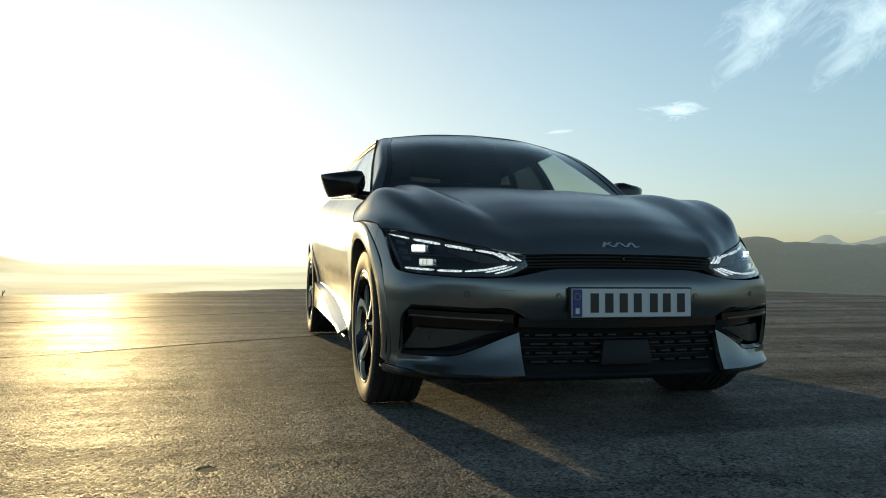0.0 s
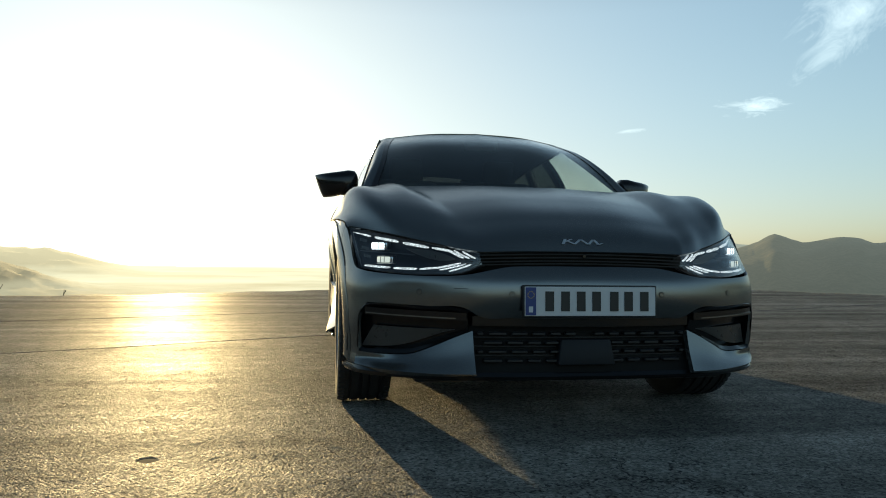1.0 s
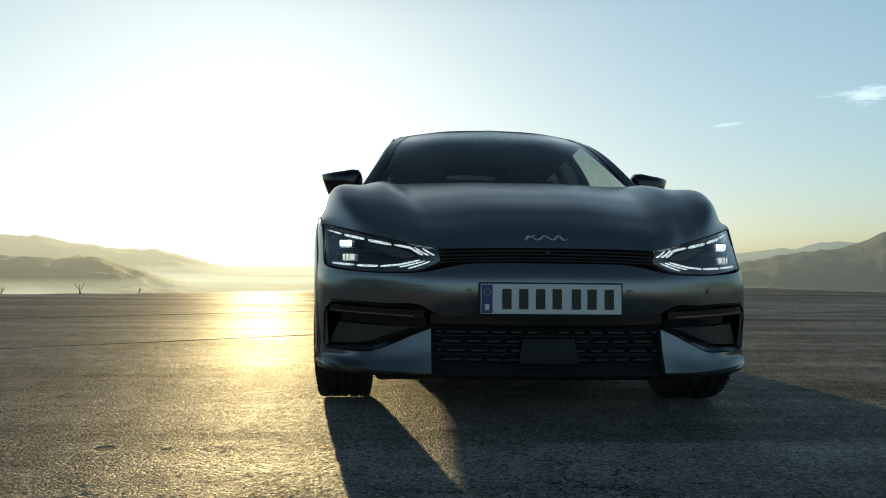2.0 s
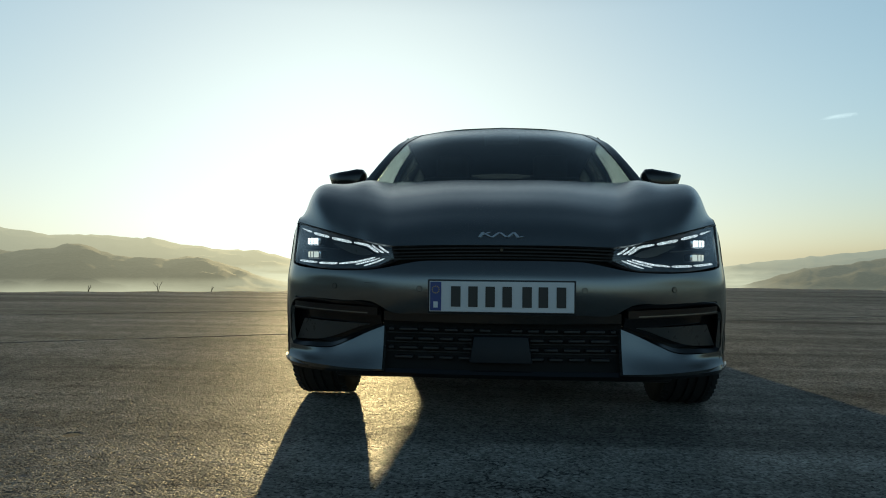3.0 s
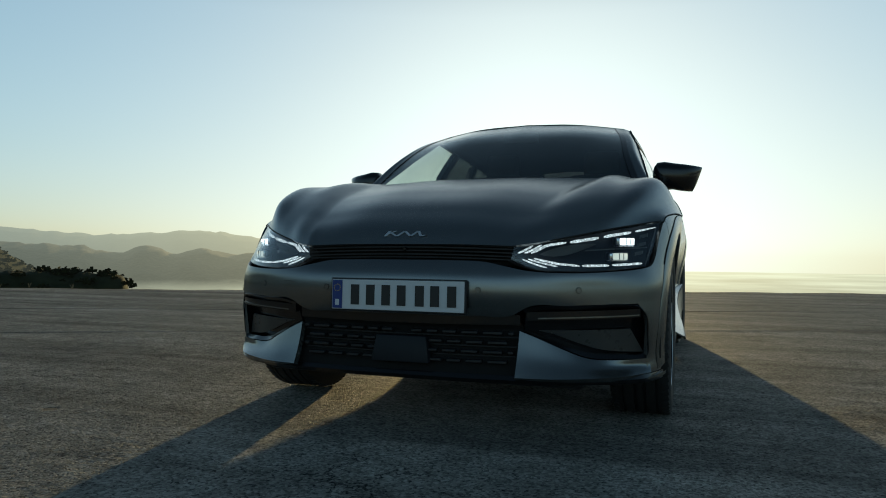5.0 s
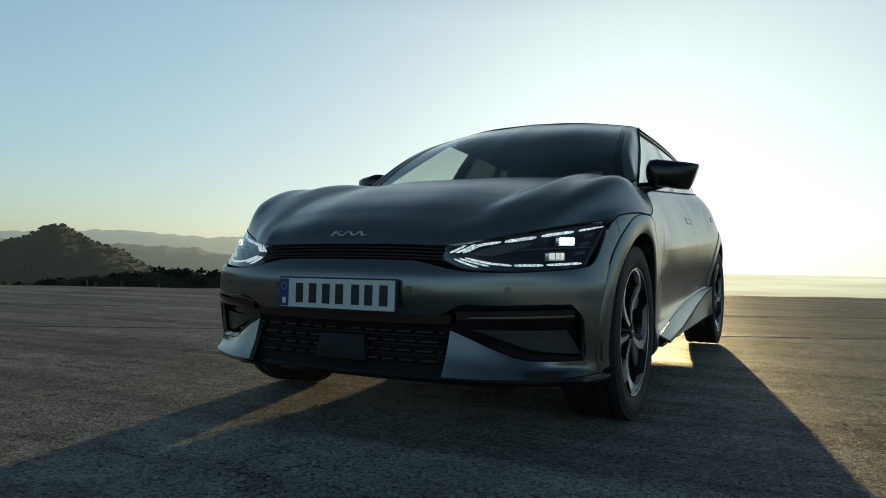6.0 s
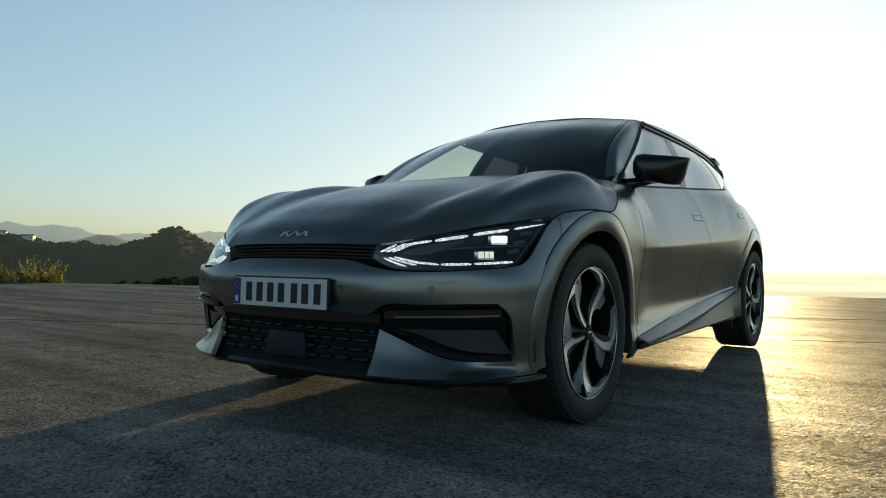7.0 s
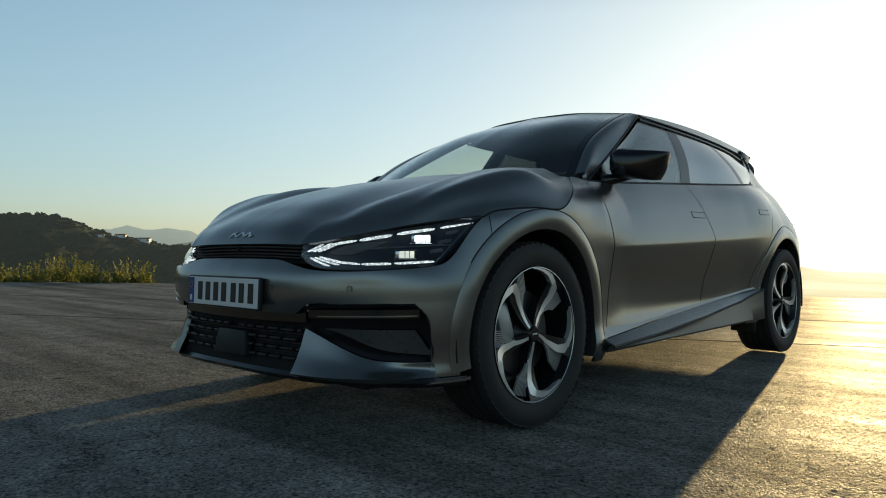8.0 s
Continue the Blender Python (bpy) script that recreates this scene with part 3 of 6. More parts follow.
# outline of the body seen from above, from the nose's middle round one side to the tail's middle
plan = Line([(0, 0.040), (0.25, 0.046), (0.45, 0.072), (0.64, 0.145), (0.79, 0.235), (0.862, 0.315), (0.902, 0.41), (0.923, 0.52), (0.940, 0.85),
             (0.936, 1.4), (0.926, 2.2), (0.930, 3.0), (0.942, 3.72), (0.90, 4.15), (0.78, 4.48), (0.5, 4.65), (0, 4.69)])
_u = np.linspace(0, 1, 3000)
_xy = plan(_u)
_front = _u[: np.argmax(_xy[:, 1] > 0.45)]


def at_x(x):
    """Place along the outline by width, on the nose."""
    return np.interp(x, plan(_front)[:, 0], _front)


def at_y(y):
    """Place along the outline by length, on the side."""
    return np.interp(y, _xy[:, 1], _u)


# how far the surface lies inside that outline, by height, at some places along it
SECTIONS = [
    (0.0, graph([0.18, 0.24, 0.30, 0.42, 0.46, 0.50, 0.55, 0.60, 0.635, 0.655, 0.70], [0.03, 0.015, 0.035, 0.05, 0.022, 0.006, 0.0, 0.008, 0.03, 0.05, 0.08])),
    (at_x(0.42), graph([0.18, 0.24, 0.30, 0.42, 0.46, 0.50, 0.55, 0.60, 0.625, 0.655, 0.70], [0.03, 0.01, 0.03, 0.045, 0.018, 0.004, 0.0, 0.010, 0.024, 0.045, 0.07])),
    (at_x(0.70), graph([0.18, 0.24, 0.30, 0.42, 0.50, 0.56, 0.60, 0.625, 0.66, 0.75], [0.03, 0.008, 0.012, 0.006, 0.0, 0.0, 0.004, 0.014, 0.04, 0.10])),
    (at_x(0.86), graph([0.18, 0.24, 0.30, 0.42, 0.50, 0.58, 0.63, 0.70, 0.80], [0.035, 0.006, 0.01, 0.0, 0.0, 0.004, 0.02, 0.055, 0.11])),
    (at_y(0.53), graph([0.18, 0.24, 0.35, 0.50, 0.62, 0.72, 0.80, 0.86], [0.03, 0.01, 0.004, 0.0, 0.0, 0.008, 0.026, 0.058])),
    (at_y(0.90), graph([0.18, 0.26, 0.35, 0.55, 0.75, 0.86, 0.92, 1.04], [0.04, 0.01, 0.0, 0.0, -0.010, -0.016, 0.002, 0.108])),
    (at_y(1.25), graph([0.18, 0.26, 0.35, 0.50, 0.65, 0.78, 0.87, 0.94, 1.035, 1.1], [0.05, 0.012, 0.022, 0.02, 0.008, 0.0, 0.012, 0.045, 0.15, 0.2])),
    (at_y(1.9), graph([0.18, 0.26, 0.36, 0.50, 0.62, 0.75, 0.85, 0.93, 1.0, 1.06, 1.12], [0.06, 0.015, 0.05, 0.035, 0.012, 0.0, 0.01, 0.035, 0.085, 0.14, 0.19])),
    (at_y(2.6), graph([0.18, 0.27, 0.38, 0.50, 0.62, 0.77, 0.86, 0.95, 1.03, 1.09, 1.15], [0.06, 0.02, 0.065, 0.045, 0.018, 0.0, 0.008, 0.03, 0.08, 0.135, 0.19])),
    (at_y(3.3), graph([0.18, 0.30, 0.42, 0.55, 0.70, 0.84, 0.93, 1.02, 1.10, 1.15, 1.2], [0.06, 0.03, 0.04, 0.025, 0.006, 0.0, 0.012, 0.04, 0.10, 0.16, 0.22])),
    (at_y(3.8), graph([0.2, 0.35, 0.5, 0.7, 0.82, 0.90, 0.98, 1.06, 1.13, 1.2], [0.05, 0.01, 0.0, 0.002, 0.012, 0.035, 0.075, 0.125, 0.185, 0.27])),
    (at_y(4.3), graph([0.2, 0.35, 0.5, 0.7, 0.82, 0.90, 0.98, 1.06, 1.13, 1.2], [0.08, 0.03, 0.012, 0.01, 0.02, 0.045, 0.09, 0.14, 0.20, 0.28])),
    (1.0, graph([0.2, 0.35, 0.5, 0.7, 0.9, 1.0, 1.1, 1.2], [0.10, 0.05, 0.02, 0.02, 0.04, 0.02, 0.05, 0.12])),
]
_knots = np.array([k for k, _ in SECTIONS])


def skin(u, z, out=0.0):
    """A point of the body's outer skin at the place u along the outline and the height z, moved outwards by out."""
    u, z = np.broadcast_arrays(np.asarray(u, float), np.asarray(z, float))
    flat_u, flat_z = u.ravel(), z.ravel()
    rows = np.array([f(flat_z) for _, f in SECTIONS])
    i = np.clip(np.searchsorted(_knots, flat_u, side="right") - 1, 0, len(_knots) - 2)
    j = np.arange(len(flat_u))
    h = _knots[i + 1] - _knots[i]
    t = (flat_u - _knots[i]) / h
    d = np.diff(rows, axis=0) / np.diff(_knots)[:, None]
    hh = np.diff(_knots)[:, None]
    m = np.concatenate([d[:1], (d[:-1] * hh[1:] + d[1:] * hh[:-1]) / (hh[1:] + hh[:-1]), d[-1:]])
    inset = ((2 * t**3 - 3 * t**2 + 1) * rows[i, j] + (t**3 - 2 * t**2 + t) * h * m[i, j]
             + (-2 * t**3 + 3 * t**2) * rows[i + 1, j] + (t**3 - t**2) * h * m[i + 1, j])
    y_here = plan(flat_u)[:, 1]
    crease = np.interp(y_here, [1.42, 2.53, 3.68], [0.703, 0.750, 0.800])
    fade = np.interp(y_here, [1.34, 1.60, 3.05, 3.45], [0.0, 1.0, 0.9, 0.0])
    inset = inset + fade * 0.15 * (np.sqrt((flat_z - crease) ** 2 + 0.003 ** 2) - 0.05) * np.clip((flat_z - 0.36) / 0.2, 0, 1) * np.clip((1.06 - flat_z) / 0.15, 0, 1)
    e = 1e-3
    a, b = plan(np.clip(flat_u - e, 0, 1)), plan(np.clip(flat_u + e, 0, 1))
    tangent = (b - a) / np.linalg.norm(b - a, axis=1, keepdims=True)
    normal = np.stack([tangent[:, 1], -tangent[:, 0]], axis=1)
    xy = plan(flat_u) - normal * (inset - np.asarray(out, float).ravel() if np.ndim(out) else inset - out)[:, None]
    return np.concatenate([xy, flat_z[:, None]], axis=1).reshape(*u.shape, 3)


def patch(u0, u1, z0, z1, nu, nv, out=0.0):
    """A piece of the skin between two edges: u0, u1 numbers, z0 and z1 functions of the place along the outline; or u0, u1 functions of height."""
    if callable(u0):
        z = np.linspace(z0, z1, nv)
        f = np.linspace(0, 1, nu)[:, None]
        U = u0(z)[None] * (1 - f) + u1(z)[None] * f
        Z = np.broadcast_to(z[None], U.shape)
    else:
        uu = np.linspace(u0, u1, nu)
        f = np.linspace(0, 1, nv)[None]
        U = np.broadcast_to(uu[:, None], (nu, nv))
        Z = z0(uu)[:, None] * (1 - f) + z1(uu)[:, None] * f
    return skin(U, Z, out)


def arch_keep(P, yc, r):
    """Cells of a sheet outside a wheel opening."""
    c = (P[:-1, :-1] + P[1:, :-1] + P[1:, 1:] + P[:-1, 1:]) / 4
    return np.hypot(c[..., 1] - yc, c[..., 2] - HUB_Z) > r


def flip(P, sgn):
    return P * np.array([sgn, 1, 1])


# ---- edges that panels share ----
lamp_top = Line([(0.416, 0.112, 0.698), (0.56, 0.205, 0.726), (0.72, 0.33, 0.764), (0.892, 0.538, 0.803)])
lamp_low = Line([(0.405, 0.105, 0.655), (0.47, 0.112, 0.626), (0.60, 0.155, 0.615), (0.74, 0.237, 0.619), (0.856, 0.350, 0.634)])
U_LAMP = at_y(0.352)
U_TIP = at_y(0.54)
body_top = graph([0.0, at_x(0.20), at_x(0.31), at_x(0.40), at_x(0.46), at_x(0.60), at_x(0.74), U_LAMP - 0.004, U_LAMP, U_TIP, at_y(0.75), at_y(0.99), at_y(1.09), at_y(1.206), at_y(1.40),
                  at_y(2.46), at_y(3.285), at_y(3.6), at_y(4.0), at_y(4.4), 1.0],
                 [0.650, 0.649, 0.645, 0.628, 0.616, 0.607, 0.612, 0.628, 0.632, 0.802, 0.843, 0.862, 0.925, 1.000, 1.004, 1.066, 1.122, 1.148, 1.14, 1.11, 1.09])
hood_lines = [
    Line([(0, 0.092, 0.708), (0, 0.112, 0.742), (0, 0.26, 0.845), (0, 0.5, 0.935), (0, 0.8, 1.008), (0, 1.0, 1.042), (0, 1.2, 1.062)]),
    Line([(0.22, 0.094, 0.707), (0.22, 0.115, 0.741), (0.225, 0.265, 0.842), (0.235, 0.5, 0.932), (0.245, 0.8, 1.006), (0.25, 1.0, 1.041), (0.26, 1.2, 1.062)]),
    Line([(0.412, 0.104, 0.702), (0.42, 0.130, 0.737), (0.445, 0.28, 0.824), (0.49, 0.5, 0.908), (0.535, 0.8, 0.983), (0.56, 1.0, 1.022), (0.585, 1.2, 1.050)]),
    Line([(0.50, 0.155, 0.716), (0.51, 0.188, 0.754), (0.532, 0.32, 0.838), (0.566, 0.52, 0.922), (0.602, 0.8, 1.000), (0.62, 1.0, 1.036), (0.64, 1.2, 1.054)]),
    Line([(0.56, 0.205, 0.730), (0.572, 0.240, 0.768), (0.592, 0.36, 0.852), (0.622, 0.55, 0.936), (0.648, 0.8, 1.011), (0.664, 1.0, 1.042), (0.685, 1.2, 1.055)]),
    Line([(0.64, 0.265, 0.749), (0.655, 0.30, 0.788), (0.682, 0.41, 0.867), (0.712, 0.58, 0.944), (0.736, 0.81, 1.003), (0.742, 1.0, 1.026), (0.722, 1.203, 1.042)]),
    Line([(0.72, 0.33, 0.768), (0.738, 0.365, 0.808), (0.779, 0.46, 0.887), (0.822, 0.62, 0.957), (0.848, 0.82, 1.004), (0.823, 1.0, 1.000), (0.766, 1.205, 1.020)]),
    Line(skin(at_y(np.array([0.538, 0.575, 0.68, 0.80, 0.95, 1.09, 1.206])), body_top(at_y(np.array([0.538, 0.575, 0.68, 0.80, 0.95, 1.09, 1.206]))) + 0.004, 0.001)),
]

# the fold from the lamp's inner corner to the cowl is tight
fold = [Line(0.90 * hood_lines[2].p + 0.10 * hood_lines[k].p) for k in (1, 3)]
for q in [hood_lines[2]] + fold:
    q.p[1:-1, 2] -= 0.005
fold = [Line(q.p) for q in fold]
hood_lines[2] = Line(hood_lines[2].p)
hood_lines[2:3] = [fold[0], hood_lines[2], fold[1]]
# hood, in one piece across the car
H = loft(hood_lines, 64, 60)
P = np.concatenate([flip(H, -1)[::-1], H[1:]])
part("hood", panel(P, 0.012), PAINT, car)

# nose: painted bumper band, corners, lower blades
band_low = graph([0.0, at_x(0.30), at_x(0.42), at_x(0.47), at_x(0.60), at_x(0.82), at_x(0.9)], [0.452, 0.452, 0.458, 0.487, 0.494, 0.500, 0.500])
U_END = at_y(0.56)
corner_in = lambda z: np.interp(z, [0.24, 0.30, 0.42, 0.46, 0.505], [at_x(0.862), at_x(0.864), at_x(0.860), at_x(0.852), at_x(0.825)])
band_lo = lambda u: np.where(u < at_x(0.83), band_low(u), 0.502)
B = patch(0, U_END, band_lo, body_top, 110, 26)
K = arch_keep(B, AXLE_F + 0.022, 0.452)
part("bumper", panel(np.concatenate([flip(B, -1)[::-1], B[1:]]), 0.014, np.concatenate([K[::-1], K])), PAINT, car)
blade_top = Line([(0.438, 0.106, 0.402), (0.50, 0.125, 0.376), (0.58, 0.158, 0.338), (0.662, 0.205, 0.304), (0.76, 0.255, 0.297), (0.862, 0.327, 0.301)])
blade_low = Line([(0.436, 0.042, 0.247), (0.56, 0.085, 0.243), (0.68, 0.148, 0.243), (0.79, 0.222, 0.246), (0.872, 0.322, 0.252)])
vent_back_top = Line([(0.46, 0.10, 0.487), (0.62, 0.175, 0.494), (0.80, 0.30, 0.498), (0.855, 0.36, 0.47)])
vent_back_low = Line([(0.45, 0.13, 0.395), (0.60, 0.22, 0.320), (0.70, 0.28, 0.295), (0.855, 0.40, 0.295)])
for sgn in (1, -1):
    C = patch(corner_in, lambda z: np.full_like(z, U_END), 0.25, 0.504, 60, 40)
    part("bumper_corner", panel(flip(C, sgn), 0.014, arch_keep(C, AXLE_F + 0.022, 0.454)), PAINT, car)
    mid = Line((blade_top.p[[0, 2, 3, 5]] + blade_low.p[[0, 1, 2, 4]]) / 2 + np.array([0, 0.006, 0]))
    Q = loft([blade_top, mid, blade_low], 14, 36)
    part("lower_blade", panel(flip(Q, sgn), 0.02), PAINT, car, "pale satin painted blade beside the grille")

    # air curtain vent: recess, frame, bar and inner panel
    vent = empty("air_vent", car)
    R = loft([vent_back_top, vent_back_low], 10, 20)
    part("recess", panel(flip(R, sgn), 0.01), BLACK_GLOSS, vent)
    edge_pts = [skin(at_x(0.455), 0.478, 0.001), skin(at_x(0.50), 0.488, 0.002), skin(at_x(0.65), 0.492, 0.002), skin(at_x(0.79), 0.497, 0.002), skin(at_x(0.836), 0.486, 0.001),
                skin(at_x(0.853), 0.455, 0.001), skin(at_x(0.860), 0.38, 0.0), skin(at_x(0.864), 0.312, 0.0), (0.76, 0.258, 0.301), (0.662, 0.208, 0.308), (0.58, 0.161, 0.342), (0.47, 0.118, 0.394)]
    ring = Line(edge_pts)(np.linspace(0, 1, 70))
    back = ring + np.array([-0.012, 0.055, 0])
    inner = (ring - ring.mean(axis=0)) * np.array([0.965, 1, 0.86]) + ring.mean(axis=0)
    part("surround", panel(flip(np.stack([ring, inner + np.array([0, 0.012, 0]), back + (inner - ring)]), sgn), 0.004), BLACK_GLOSS, vent)
    top_bar = np.array([skin(at_x(x), z, -0.004) for x, z in zip(np.linspace(0.47, 0.838, 30), np.linspace(0.455, 0.466, 30))])
    part("vent_bar", strip_bm(flip(top_bar, sgn), (0, 0, 1), 0.030, (0, 1, 0), 0.025), BLACK_GLOSS, vent)
    line = np.array([skin(at_x(x), z, 0.0) for x, z in zip(np.linspace(0.50, 0.832, 30), np.linspace(0.448, 0.459, 30))])
    part("vent_trim", strip_bm(flip(line, sgn), (0, 0, 1), 0.005, (0, 1, 0), 0.012), DARK_CHROME, vent, "thin dark chrome trim line")
    t_in = Line([(0.50, 0.145, 0.402), (0.66, 0.21, 0.404), (0.80, 0.300, 0.406)])
    l_in = Line([(0.54, 0.165, 0.392), (0.70, 0.24, 0.335), (0.842, 0.345, 0.320)])
    part("vent_panel", panel(flip(loft([t_in, l_in], 6, 16), sgn), 0.006), VENT_PANEL, vent, "smoky grey inner panel")

# lower grille, its dashes, radar cover and lip
low_grille = empty("lower_grille", car)
G = loft([Line([(-0.42, 0.11, 0.47), (-0.2, 0.09, 0.462), (0, 0.085, 0.46), (0.2, 0.09, 0.462), (0.42, 0.11, 0.47)]),
          Line([(-0.45, 0.14, 0.40), (-0.2, 0.115, 0.40), (0, 0.11, 0.40), (0.2, 0.115, 0.40), (0.45, 0.14, 0.40)]),
          Line([(-0.45, 0.10, 0.24), (-0.2, 0.09, 0.24), (0, 0.085, 0.24), (0.2, 0.09, 0.24), (0.45, 0.10, 0.24)])], 12, 24)
# closing sheet, coloured as the unlit space behind the dashes
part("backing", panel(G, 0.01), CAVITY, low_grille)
brow = Line([(-0.44, 0.105, 0.44), (-0.2, 0.074, 0.438), (0, 0.068, 0.437), (0.2, 0.074, 0.438), (0.44, 0.105, 0.44)])(np.linspace(0, 1, 30))
part("brow", strip_bm(brow, (0, 0, 1), 0.036, (0, 1, 0), 0.05), BLACK_GLOSS, low_grille)
y_of = lambda x, z: 0.088 + 0.12 * x * x - 0.06 * (0.41 - z)
sizes = {}
for row, z in enumerate((0.392, 0.358, 0.324, 0.290)):
    part("rail", strip_bm([(q, y_of(q, z) + 0.014, z - 0.016) for q in np.linspace(-0.43, 0.43, 16)], (0, 0, 1), 0.005, (0, 1, 0), 0.01), BLACK_MATT, low_grille)
    for sgn in (1, -1):
        x = 0.418 - (0.0 if row % 2 == 0 else 0.022)
        k = 0
        while x > (0.03 if row == 0 else 0.125):
            w = (0.024 if (row % 2 == 0 and k == 0) else 0.030 + 0.105 * x) * (1 - 0.06 * (row == 0))
            key = round(w, 2)
            xc = sgn * (x - key / 2)
            m = pose(xc, y_of(xc, z), z, 0, 0, math.degrees(math.atan(0.24 * xc)))
            if key not in sizes:
                sizes[key] = part("grille_dash", box_bm((key, 0.026, 0.011), bevel=0.0025, segments=1), GRILLE_GREY, low_grille)
                sizes[key].matrix_basis = m
            else:
                again(sizes[key], low_grille, m)
            x -= key + 0.020
            k += 1
bm = bmesh.new()
fr = [(-0.098, 0.066, 0.372), (0.098, 0.066, 0.372), (0.114, 0.052, 0.276), (-0.114, 0.052, 0.276)]
front = [bm.verts.new(q) for q in fr]
rear = [bm.verts.new((q[0] * 1.04, q[1] + 0.035, q[2])) for q in fr]
bm.faces.new(front)
bm.faces.new(rear[::-1])
for k in range(4):
    bm.faces.new([front[k], rear[k], rear[(k + 1) % 4], front[(k + 1) % 4]])
bmesh.ops.recalc_face_normals(bm, faces=bm.faces)
bmesh.ops.bevel(bm, geom=bm.edges[:], offset=0.004, segments=2, affect="EDGES", profile=0.5)
part("radar_cover", bm, RADAR, car, "flat dark radar cover in the lower grille")
lip_u = np.concatenate([np.linspace(0, at_x(0.43), 16), np.linspace(at_x(0.45), at_y(0.45), 26)])
lip_top = skin(lip_u, np.full_like(lip_u, 0.246), 0.0)
lip_top[:, 1] += np.interp(lip_top[:, 0], [0, 0.40, 0.44], [0.012, 0.012, 0.0])
lip_mid = lip_top + np.array([0, -0.012, -0.014])
lip_low = lip_top + np.array([0, 0.004, -0.030])
lip_back = lip_top * np.array([0.93, 1, 1]) + np.array([0, 0.10, -0.034])
LP = np.stack([lip_top, lip_mid, lip_low, lip_back])
part("front_lip", panel(np.concatenate([flip(LP, -1)[:, ::-1], LP[:, 1:]], axis=1), 0.004), BLACK_GLOSS, car, "gloss black chin spoiler")

for sgn in (1, -1):
    tip_u = np.linspace(float(at_x(0.80)), float(at_y(0.43)), 14)
    tip = skin(tip_u, np.full_like(tip_u, 0.226) + np.linspace(0, 0.012, 14), np.linspace(0.004, 0.016, 14))
    part("lip_winglet", strip_bm(flip(tip, sgn), (0, 0, 1), np.linspace(0.003, 0.012, 14), (0, 1, 0), 0.03), PAINT, car, "small painted winglet at the lip's end")

# upper grille slot under the hood's edge
slot = empty("upper_grille", car)
T0 = [(-0.45, 0.16, 0.715), (-0.2, 0.125, 0.72), (0, 0.12, 0.722), (0.2, 0.125, 0.72), (0.45, 0.16, 0.715)]
T1 = [(-0.47, 0.16, 0.63), (-0.2, 0.13, 0.635), (0, 0.125, 0.637), (0.2, 0.13, 0.635), (0.47, 0.16, 0.63)]
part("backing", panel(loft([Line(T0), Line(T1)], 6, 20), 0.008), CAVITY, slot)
for z, y0 in ((0.697, 0.100), (0.684, 0.101), (0.671, 0.102), (0.660, 0.104)):
    pts = [(q, y0 + 0.10 * q * q, z - 0.05 * q * q) for q in np.linspace(-0.41, 0.41, 24)]
    part("grille_slat", strip_bm(pts, (0, 0, 1), 0.005, (0, 1, 0), 0.02), BLACK_MATT, slot)
part("grille_camera", lathe_bm([(-0.004, 0.0), (-0.004, 0.006), (0.0, 0.008), (0.012, 0.008), (0.012, 0.0)], 20), BLACK_GLOSS, slot).matrix_basis = pose(0.0, 0.098, 0.690, 0, 0, 90)

